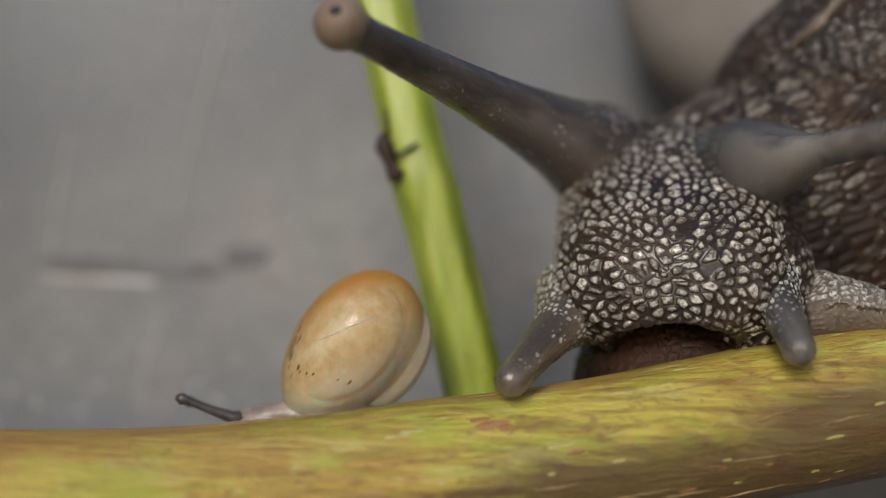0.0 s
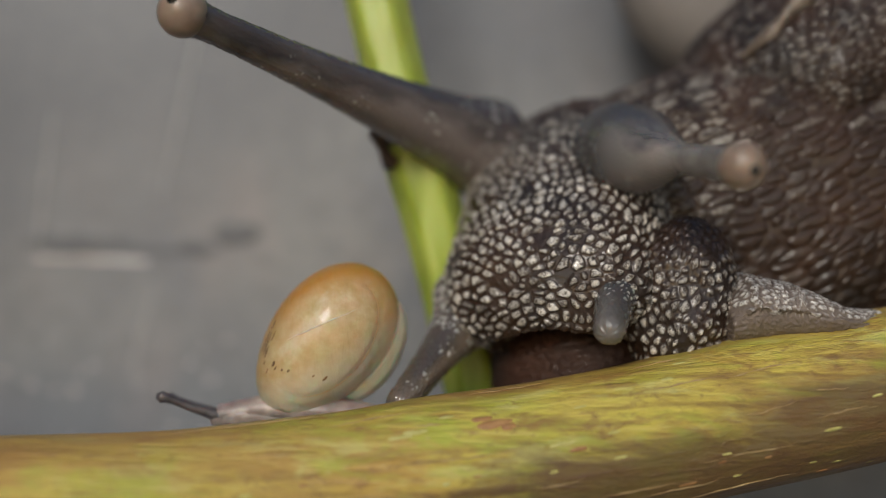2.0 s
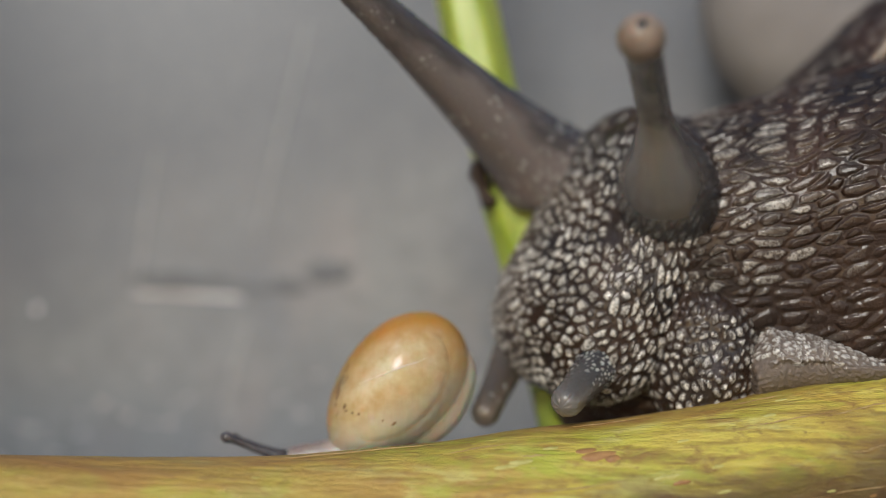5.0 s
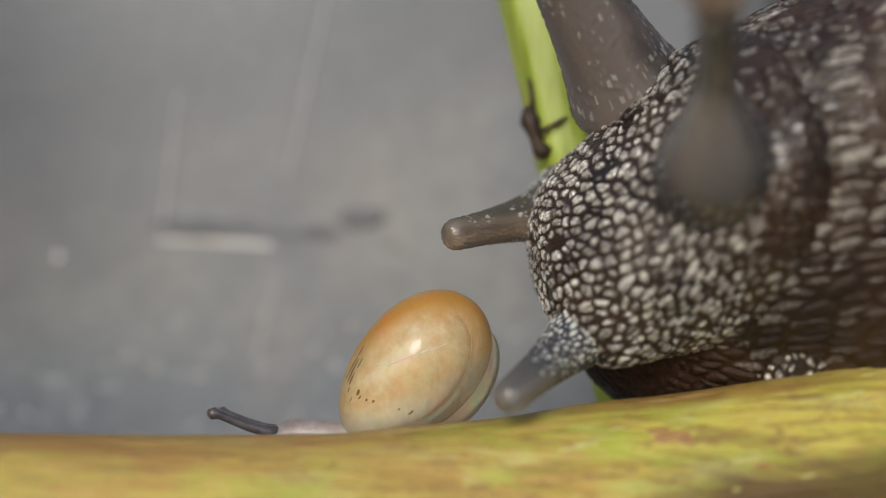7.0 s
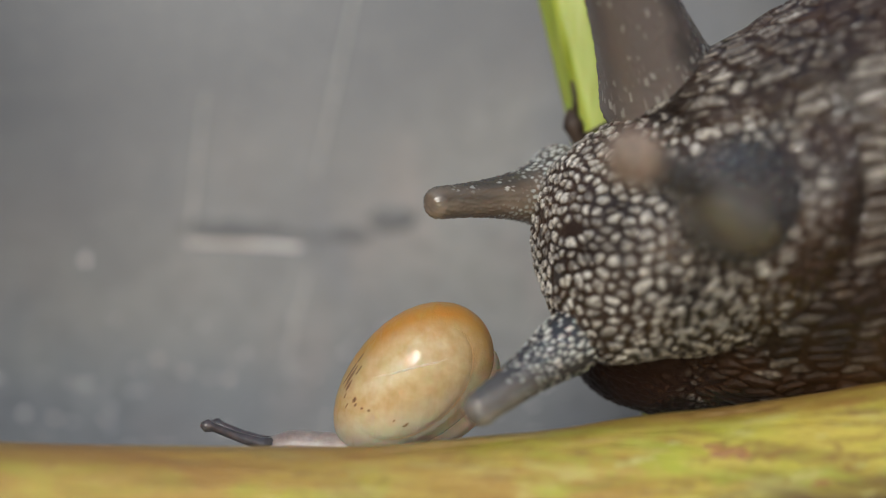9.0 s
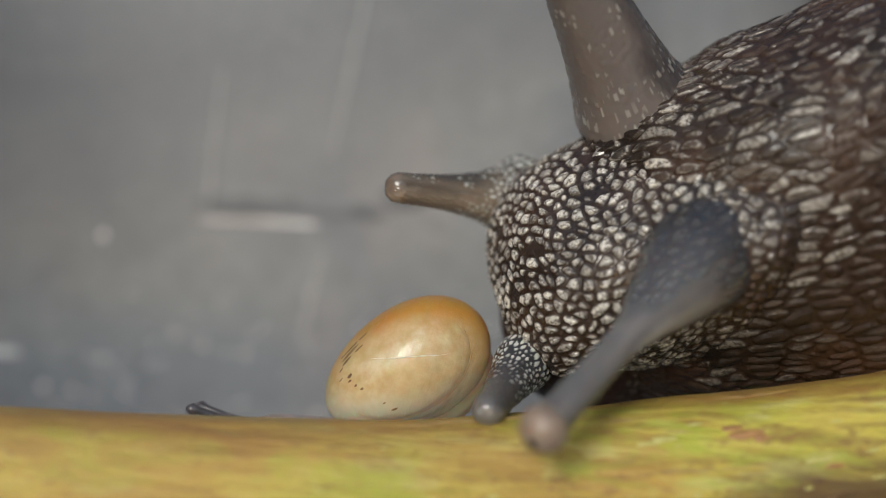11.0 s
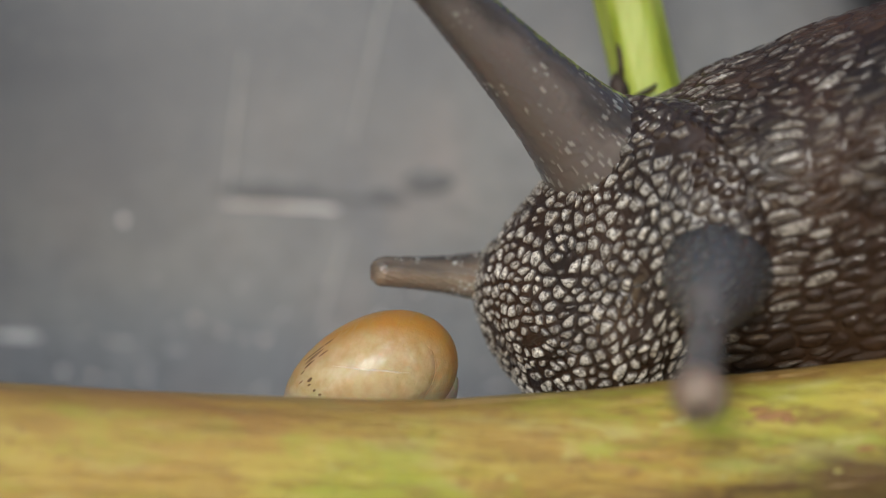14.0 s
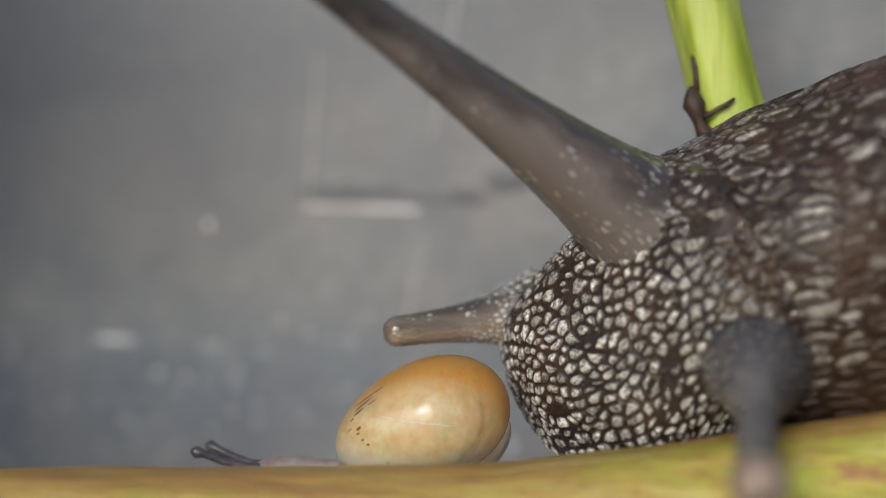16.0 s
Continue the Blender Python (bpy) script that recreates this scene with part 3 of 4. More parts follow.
def stem_point(u, v):
    z = -25.9 + 65.8 * u
    x, y = stem_centre(z)
    w = 2 * math.pi * v
    r = 1.32 * (1 + 0.045 * math.cos(6 * w + 0.08 * z) + 0.03 * noise.noise((math.cos(w) * 2, math.sin(w) * 2, z * 0.2)) + 0.07 * math.exp(-((z - 4.7) / 1.2) ** 2))
    return Vector((x + r * math.cos(w), y + r * math.sin(w), z))


stem = tagged(new("green_stem"), "upright fresh green ridged plant stem with a dry bud scar", "stem")
verts, faces = surface_mesh(stem_point, 240, 48)
obj("stalk", verts, faces, M["stem"], stem)


def strip(name, pts, radii, material, parent, label="", seg=8):
    rings = []
    for i, p in enumerate(pts):
        d = (Vector(pts[min(i + 1, len(pts) - 1)]) - Vector(pts[max(i - 1, 0)])).normalized()
        a = d.orthogonal().normalized()
        b = d.cross(a)
        rings.append([tuple(Vector(p) + (a * math.cos(2 * math.pi * j / seg) + b * math.sin(2 * math.pi * j / seg)) * radii[i]) for j in range(seg)])
    v, f = loft(rings)
    return obj(name, v, f, material, parent, label)


bud = strip("bud_scar", [(2.2, 1.9, 6.85), (2.25, 1.7, 6.55), (2.3, 1.62, 6.2), (2.42, 1.6, 5.85), (2.5, 1.62, 5.55), (2.66, 1.66, 5.2), (2.85, 1.7, 4.95), (2.95, 1.72, 4.8)], [0.1, 0.3, 0.42, 0.3, 0.22, 0.3, 0.4, 0.16], M["scar"], stem, "dark brown shrivelled bud")
strip("dry_twig", [(2.6, 1.55, 5.75), (2.9, 1.42, 5.85), (3.1, 1.38, 6.0), (3.4, 1.35, 6.12), (3.75, 1.4, 6.38)], [0.13, 0.1, 0.08, 0.1, 0.05], M["scar"], stem, "thin dark dry twig")
strip("scar_streak", [(2.3, 2.1, 8.4), (2.35, 2.0, 7.9), (2.4, 1.9, 7.3), (2.4, 1.8, 6.7)], [0.05, 0.13, 0.1, 0.12], M["scar"], stem, "dark scar running down the stem")
for z, ang in ((-2.0, 20), (-1.2, 12), (0.8, 35), (2.6, 40), (-2.6, 95), (-3.2, 70)):
    f = frame_on(stem_point, (z + 25.9) / 65.8, 0.5 + (180 - ang) / 360)
    verts, faces = [], []
    dome(verts, faces, f[0], f[1], f[2], (f[0] - Vector((*stem_centre(z), z))).normalized(), 0.09, 0.06, 0.04, rnd, 8)
    obj("dark_speck", verts, faces, M["scar"], stem)

# ---- the large snail ----
BASE = (12.0, -4.4, -3.2)
snail = tagged(new("snail"), "large dark garden snail with pale grainy wet skin", "snail")
snail.location = [c * MM for c in BASE]


def oval(c, ry, rz, v, power=2.0):
    w = 2 * math.pi * v
    a, b = math.cos(w), math.sin(w)
    k = (abs(a) ** power + abs(b) ** power) ** (-1 / power)
    return Vector((c[0], c[1] + ry * k * a, c[2] + rz * k * b))


HEAD = [(0.0, 8.0, 1.0, 1.8, 2.2), (0.10, 6.0, 1.0, 2.8, 3.3), (0.20, 4.2, 1.0, 3.8, 4.5), (0.33, 2.2, 0.95, 4.5, 5.4), (0.46, 0.4, 0.1, 4.5, 4.75),
        (0.58, -1.4, -0.85, 4.3, 3.8), (0.69, -2.8, -1.5, 4.0, 3.05), (0.79, -3.8, -1.8, 3.2, 2.3), (0.89, -4.35, -1.9, 1.9, 1.3), (1.0, -4.5, -1.9, 0.04, 0.04)]


def head_point(u, v):
    x, z, ry, rz = table(u, HEAD)
    p = oval((x, 0, z), ry, rz, v, 2.3)
    # hollow of the mouth under the nose
    d = ((p.x + 2.9) / 1.9) ** 2 + (p.y / 2.6) ** 2 + ((p.z + 4.9) / 1.5) ** 2
    if d < 1:
        p += Vector((1.0, 0, 1.3)) * (1 - d) ** 0.7
    # bosses from which the four tentacles rise
    for c, r, out in (((1.2, 3.1, 3.6), 2.4, 0.7), ((1.2, -3.1, 3.6), 2.2, 0.6), ((-2.4, 3.4, -2.4), 1.4, 0.6), ((-2.4, -3.4, -2.4), 1.4, 0.6)):
        q = (p - Vector(c)).length / r
        if q < 1.6:
            p += Vector(c).normalized() * out * math.exp(-q * q * 1.6)
    k = noise.noise(p * 0.45)
    return p + Vector((0, p.y, p.z)) * 0.03 * k


def head_pale(x, y, z):
    d = ((x + 2.9) / 2.0) ** 2 + (y / 2.6) ** 2 + ((z + 5.0) / 1.7) ** 2
    return ease(d, 0.9, 1.5) * (1 - 0.55 * ease(x + 0.2 * z, 0.2, 3.6)) * (1 - 0.25 * ease(x - 0.4 * y, 1.0, 5.0))


head = skin_surface("head", head_point, 300, 560, (0.50, 0.45), 0.12, M["skin"], snail, "dark wet head covered in pale grains", head_pale, 0.0, (0.20, 0.42), 0.15, 0.8, 0.13)


def mouth_point(u, v):
    w, q = 2 * math.pi * v, math.pi * u
    return Vector((-1.6 - 0.9 * math.cos(q), 2.0 * math.sin(q) * math.cos(w), -4.3 + 0.8 * math.sin(q) * math.sin(w)))


verts, faces = surface_mesh(mouth_point, 16, 24)
obj("mouth", verts, faces, M["mouth"], head, "dark reddish mouth")



def chin_point(u, v):
    q, w = math.pi * u, 2 * math.pi * v
    p = Vector((1.7 - 4.4 * math.cos(q), 4.0 * math.sin(q) * math.cos(w), -5.2 + 3.8 * math.sin(q) * math.sin(w)))
    return p * (1 + 0.04 * noise.noise(p * 0.6))


skin_surface("chin", chin_point, 130, 260, (0.42, 0.42), 0.11, M["chinskin"], head, "dark reddish grainy chin under the mouth", lambda x, y, z: 0.6 * ease(x + 0.5 * abs(y), 1.2, 3.0), 7.0, (0.16, 0.42), ragged=0.1)

NECK = [(0.0, -3.2, 0.1, 0.1, 0.1), (0.04, -2.9, 0.0, 2.3, 2.8), (0.09, -2.0, 0.2, 3.7, 4.3), (0.17, 0.0, 0.6, 4.75, 5.15), (0.26, 2.5, 1.05, 5.4, 5.85), (0.42, 7.0, 1.9, 5.9, 6.6), (0.72, 15.0, 4.0, 6.5, 7.4), (0.92, 20.5, 5.6, 6.6, 7.5), (1.0, 24.0, 6.5, 5.0, 5.6)]


def neck_point(u, v):
    x, z, ry, rz = table(u, NECK)
    v += 0.06 * math.sin(2 * math.pi * v)
    p = oval((x, 0, z), ry, rz, v, 2.15)
    if p.z < z:
        p.z = z + (p.z - z) * (1.3 + 0.35 / (1 + math.exp((p.x - 8) / 1.5)))
    return p + Vector((0, p.y, p.z - z)) * 0.05 * noise.noise(p * 0.3)



def neck_pale(x, y, z):
    low = 0.36 + 0.54 * ease(z - 0.2 * x + 2 * (1 - ease(x, 2, 5)), -2.0, 2.6)
    low *= 0.2 + 0.8 * ease(x, -2.8, -0.6)
    return low * (1 - 0.62 * ease(x, 3.5, 10)) * (1 - 0.2 * ease(z - 0.25 * x, 3.0, 5.5))


neck = skin_surface("neck", neck_point, 440, 640, (1.12, 0.46), 0.14, M["neckskin"], snail, "dark wet neck with a net of long pale grains", neck_pale, 3.0, (0.17, 0.32), 0.75, 0.0, 0.1)

BACK = [(0.0, -4.6, -4.6, 0.1, 0.1), (0.05, -4.2, -4.4, 2.0, 2.0), (0.15, -2.0, -3.2, 4.6, 4.2), (0.3, 2.0, -1.2, 6.4, 5.8), (0.5, 8.0, 1.0, 7.4, 7.0), (0.75, 20.0, 4.0, 8.0, 8.0), (1.0, 36.0, 6.0, 5.0, 5.0)]


def back_point(u, v):
    x, z, ry, rz = table(u, BACK)
    p = oval((x, 0, z), ry, rz, v, 2.1)
    return p + Vector((0, p.y, p.z - z)) * 0.05 * noise.noise(p * 0.3 + Vector((5, 0, 0)))


back = skin_surface("back", back_point, 280, 420, (0.6, 0.32), 0.13, M["neckskin"], snail, "dark wet back behind the neck", lambda x, y, z: 0.42, 11.0, (0.14, 0.4))
strip("mantle_edge", [(-1.4, -4.6, -1.0), (-0.3, -4.9, 0.0), (0.9, -5.1, 1.1), (2.2, -5.2, 2.6), (3.6, -5.2, 4.6), (5.0, -4.8, 7.4), (7.0, -3.6, 10.5)], [0.1, 0.3, 0.45, 0.6, 0.7, 0.75, 0.6], M["collar"], back, "pale beige mantle edge", 14)

FOOT = [(0.0, -0.4, 0.6, 0.1, 0.1), (0.05, -0.2, 0.9, 1.0, 0.9), (0.15, 0.6, 1.2, 1.5, 1.35), (0.4, 2.2, 0.9, 1.7, 1.1), (0.7, 4.3, 0.3, 1.4, 0.5), (1.0, 7.5, 0.0, 0.5, 0.2)]


def foot_point(u, v):
    x, z, ry, rz = table(u, FOOT)
    p = oval((x, 0, z), ry, rz, v, 2.2)
    p.y += 0.22 * math.sin(x * 1.1) * (p.z < z) + 0.25 * noise.noise(p * 0.5)
    return p


foot = skin_surface("foot", foot_point, 150, 150, (0.40, 0.22), 0.08, M["foot"], snail, "pale wrinkled translucent edge of the foot", lambda x, y, z: ease(z - 1.15 + 0.2 * x, -0.12, 0.3), 5.0, (0.12, 0.4), ragged=0.2)


def fold_point(u, v):
    q, w = math.pi * u, 2 * math.pi * v
    p = Vector((-1.5 + 2.1 * math.sin(q) * math.cos(w), 0.5 + 1.7 * math.sin(q) * math.sin(w), 1.6 - 3.3 * math.cos(q)))
    p.x += 0.28 * (p.z - 1.6) * 0.5
    return p + Vector((p.x + 1.5, p.y - 0.5, 0)) * 0.12 * noise.noise(p * 0.7)


skin_surface("neck_fold", fold_point, 150, 190, (0.46, 0.36), 0.10, M["skin"], foot, "grainy pale fold of skin under the neck", lambda x, y, z: 0.85 * (1 - ease(z, 2.6, 4.6)), 13.0, (0.2, 0.44), ragged=0.15)


def shell_point(u, v):
    a, w = 5.2 * math.pi * u, 2 * math.pi * v
    g = math.exp(0.21 * (a - 5.2 * math.pi))
    ring, tube = 5.6 * g, 5.2 * g
    r = ring + tube * math.cos(w)
    return Vector((-r * math.sin(a), 4.0 * (1 - g) + tube * 0.95 * math.sin(w) - 2.0, r * math.cos(a)))


snail_shell = obj("shell", *surface_mesh(shell_point, 160, 32), M["bigshell"], snail, "brown coiled snail shell")
snail_shell.location = ((21.2 - BASE[0]) * MM, (12.0 - BASE[1]) * MM, (18.5 - BASE[2]) * MM)


def stalk_mesh(name, length, r0, r1, bulb, material, granular, eye, seed, label, bend=0.0, flare=0.0, root=1.0, reach=2.6, swell=0.0, relief=0.045):
    """A tentacle along +z from its root."""
    def f(u, v):
        z = -1.6 + (length + 1.6) * u
        q = max(0.0, z) / length
        r = r1 + (r0 - r1) * ((1 - min(1, q)) ** 2.0 if not swell else 1 - ease(z, 0.3, swell))
        if z < 0:
            r = r0
        r += flare * math.exp(-max(0.0, z + 0.7) / 1.0)
        if z < -0.3:
            r *= math.sqrt(max(0.0, 1 - ((z + 0.3) / 1.32) ** 2))
        if bulb:
            r += (bulb - r1) * math.exp(-((length - 0.75 * bulb - z) / (0.85 * bulb)) ** 2)
            end = length + 0.15 * bulb
        e = length - z
        cap = r1 if not bulb else bulb
        if e < cap:
            r *= math.sqrt(max(0.0, 1 - (1 - e / cap) ** 2)) * 0.98 + 0.02 * (e > 0)
        w = 2 * math.pi * v
        off = bend * max(0, q) ** 2 * length
        return Vector((r * math.cos(w) + off, r * math.sin(w), z))
    def specks(x, y, z):
        patch = 0.15 + 0.6 * ease(noise.noise((x * 1.1 + seed, y * 1.1, z * 0.8)), -0.1, 0.4)
        return max(root * (1 - ease(z, 0.2, reach)), granular * patch * (1 - 0.6 * ease(z, 0.3 * length, length)))
    ob = skin_surface(name, f, int((length + 1.6) * 14), 130, (0.24, 0.21), relief, material, snail, label, specks, seed, (0.22, 0.46), 0.0, 1.2, 0.12)
    if eye:
        tip = obj("eye_bulb", *surface_mesh(lambda u, v: Vector((bend * length + bulb * 1.03 * math.sin(math.pi * u) * math.cos(2 * math.pi * v), bulb * 1.03 * math.sin(math.pi * u) * math.sin(2 * math.pi * v), length - bulb * 0.98 - bulb * 1.0 * math.cos(math.pi * u))), 18, 24), M["bulb"], ob, "tan eye bulb")
        dot = Vector(eye).normalized()
        c = Vector((bend * length, 0, length - bulb)) + dot * bulb * 0.86
        obj("eye", *surface_mesh(lambda u, v: c + Vector((math.sin(math.pi * u) * math.cos(2 * math.pi * v), math.sin(math.pi * u) * math.sin(2 * math.pi * v), -math.cos(math.pi * u))) * bulb * 0.27, 12, 16), M["eye"], ob, "black eye")
    return ob


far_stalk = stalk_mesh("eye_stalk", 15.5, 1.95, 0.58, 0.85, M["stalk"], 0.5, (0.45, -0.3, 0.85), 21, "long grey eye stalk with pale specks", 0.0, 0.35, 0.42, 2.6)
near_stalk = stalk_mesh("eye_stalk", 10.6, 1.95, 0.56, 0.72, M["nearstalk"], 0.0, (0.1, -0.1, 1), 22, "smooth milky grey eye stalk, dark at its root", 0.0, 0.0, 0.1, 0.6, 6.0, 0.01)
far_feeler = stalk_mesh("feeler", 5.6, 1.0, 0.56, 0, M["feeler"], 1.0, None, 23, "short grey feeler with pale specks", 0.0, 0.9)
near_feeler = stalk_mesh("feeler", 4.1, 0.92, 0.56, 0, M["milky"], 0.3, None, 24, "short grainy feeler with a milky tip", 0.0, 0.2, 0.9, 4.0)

# ---- the young snail ----
young_snail = tagged(new("young_snail"), "tiny young snail with a glossy translucent amber shell", "snail")
YOUNG_MARKS = []
AX = Vector((0.64, 0, 0.77)).normalized()
AY = Vector((0, 1, 0))
AZ = AX.cross(AY)


def egg_point(u, v):
    q, w = math.pi * u, 2 * math.pi * v
    a, s = -math.cos(q), math.sin(q)
    blunt = 1 + 0.12 * a
    p = AX * (3.3 * a) + (AY * math.cos(w) * 2.2 + AZ * math.sin(w) * 2.15) * s * blunt
    # growth lines round the shell
    p += p.normalized() * 0.004 * math.sin(p.dot(AX) * 13 + 2.5 * noise.noise(p * 0.9))
    # groove where the last turn meets the one before
    if p.y < 0:
        d1, d2 = p.dot(AX) / 3.3, p.dot(AZ) / 2.15
        rho = math.hypot(d1 - 0.05, d2)
        side = 1 / (1 + math.exp((d2 - 0.15) / 0.12))
        p += p.normalized() * side * (-0.04 * math.exp(-((rho - 0.74) / 0.035) ** 2) + 0.03 * math.exp(-((rho - 0.6) / 0.12) ** 2))
    return p


verts, faces = surface_mesh(egg_point, 150, 110)
for u, v, a, b in ((0.39, 0.33, 0.62, 0.05), (0.36, 0.345, 0.42, 0.065), (0.335, 0.36, 0.26, 0.06), (0.40, 0.36, 0.25, 0.035), (0.325, 0.415, 0.12, 0.065), (0.315, 0.43, 0.08, 0.04), (0.33, 0.455, 0.07, 0.045), (0.345, 0.475, 0.08, 0.05), (0.39, 0.545, 0.06, 0.035), (0.41, 0.575, 0.11, 0.045), (0.3, 0.37, 0.1, 0.04), (0.28, 0.40, 0.16, 0.03)):
    YOUNG_MARKS.append((u, v, a, b))
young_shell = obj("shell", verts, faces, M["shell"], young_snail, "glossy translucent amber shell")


for u, v, a, b in YOUNG_MARKS:
    fr = frame_on(egg_point, u, v)
    vs, fs = [], []
    dome(vs, fs, fr[0] - fr[3] * 0.005, fr[1], fr[2], fr[3], a * 1.15, b * 1.1, 0.01, rnd, 12)
    obj("dark_mark", vs, fs, M["mark"], young_shell, "dark brown mark")


inner = obj("inner_body", *surface_mesh(lambda u, v: egg_point(u, v) * (0.79 + 0.06 * noise.noise(egg_point(u, v) * 0.8)) + Vector((-0.22, -0.15, -0.22)), 40, 48), M["innards"], young_shell, "pale brown body seen through the shell")


def on_egg(angle, rho):
    """A place on the shell's near face, by the angle round it and the part of the way out."""
    d1, d2 = rho * math.cos(angle) + 0.05, rho * math.sin(angle)
    u = math.acos(max(-1, min(1, -d1))) / math.pi
    s = max(1e-3, math.sin(math.pi * u)) * (1 + 0.12 * d1)
    return egg_point(u, 0.5 - math.asin(max(-1, min(1, d2 / s))) / (2 * math.pi))


strip("suture", [tuple(on_egg(radians(a), 0.74)) for a in range(-165, 25, 8)], [0.006 + 0.014 * math.sin(math.pi * k / 23) for k in range(24)], M["suture"], young_shell, "thin brown seam between the turns")
rim = []
for k in range(33):
    ang = radians(-118 + 88 * k / 32)
    c = AX * (3.3 * math.cos(ang)) + AZ * (2.15 * math.sin(ang))
    wide = 0.62 * math.sin(math.pi * k / 32) ** 0.7
    out = c.normalized()
    rim.append([tuple(c * 0.86 + AY * 0.5), tuple(c * 0.86 + AY * 0.2), tuple(c + out * wide * 0.6 + AY * 0.3), tuple(c + out * (wide + 0.02) + AY * 0.45), tuple(c + out * wide * 0.6 + AY * 0.6)])


def near_face(x, z):
    """The place on the shell's near face at x and z."""
    return min((egg_point(i / 240, j / 240) for i in range(60, 200) for j in range(70, 150)), key=lambda p: (p.x - x) ** 2 + (p.z - z) ** 2)


# pale line added on the shell to stand in for a highlight
ends = [near_face(-1.25 + 2.48 * k / 7, 0.11 + 1.05 * k / 7) for k in range(8)]
line = []
for k in range(29):
    q = k / 28 * 7
    i = min(6, int(q))
    p = ends[i].lerp(ends[i + 1], q - i)
    line.append(tuple(p.normalized() * (p.length + 0.012)))
strip("glint_line", line, [0.004 + 0.03 * math.sin(math.pi * k / 28) * (0.65 + 0.35 * math.sin(k * 1.7)) for k in range(29)], M["lip"], young_shell, "pale raised line in place of a glint", 10)
obj("lip", *loft(rim), M["lip"], young_shell, "pale translucent rim of the opening")


def young_body(u, v):
    x, z, ry, rz = table(u, [(0, -4.2, -2.75, 0.1, 0.1), (0.08, -4.0, -2.7, 0.42, 0.38), (0.35, -2.4, -2.5, 0.62, 0.5), (0.6, 0.0, -2.6, 0.9, 0.6), (0.85, 1.2, -2.6, 0.7, 0.35), (1, 2.0, -2.5, 0.05, 0.05)])
    return oval((x, 0, z), ry, rz, v)


verts, faces = surface_mesh(young_body, 40, 24)
obj("foot", verts, faces, M["younghead"], young_snail, "pale translucent foot")
young_head = obj("head", *surface_mesh(lambda u, v: oval(tuple(table(u, [(0, 2.4, 0.0), (0.5, 0, 0.1), (1, -1.3, -0.1)])[0:1]) + (0, table(u, [(0, 0.0), (0.5, 0.12), (1, -0.05)])[0]), *[max(0.03, k) for k in table(u, [(0, 0.6, 0.5), (0.6, 0.56, 0.52), (0.9, 0.38, 0.34), (1, 0.03, 0.03)])], v), 20, 20), M["younghead"], young_snail, "pale grey young head")
for side, dy, dz in ((-1, -0.3, 0.25), (1, 0.5, 0.1)):
    pts = [(-0.6, 0.15 * side, 0.1), (-1.2, 0.2 * side, 0.2), (-1.9, 0.3 * side + dy * 0.3, 0.35 + dz * 0.4), (-2.7, 0.4 * side + dy * 0.6, 0.55 + dz), (-2.95, 0.42 * side + dy * 0.7, 0.62 + dz), (-3.15, 0.43 * side + dy * 0.75, 0.66 + dz)]
    strip("tentacle", pts, [0.3, 0.22, 0.17, 0.15, 0.24, 0.1], M["tentacle"], young_head, "slate grey tentacle with a dark tip", 12)


# ---- what moves ----
def joint(x, y, z, turn, nod, roll):
    """A pose in the snail's space: millimetres, then degrees."""
    return pose((x - BASE[0]) * MM, (y - BASE[1]) * MM, (z - BASE[2]) * MM, roll, nod, turn)


def aimed(x, y, z, dx, dy, dz):
    """A tentacle's pose: its root, and the way that it points."""
    q = Vector((0, 0, 1)).rotation_difference(Vector((dx, dy, dz)))
    return Matrix.LocRotScale(((x - BASE[0]) * MM, (y - BASE[1]) * MM, (z - BASE[2]) * MM), q, None)


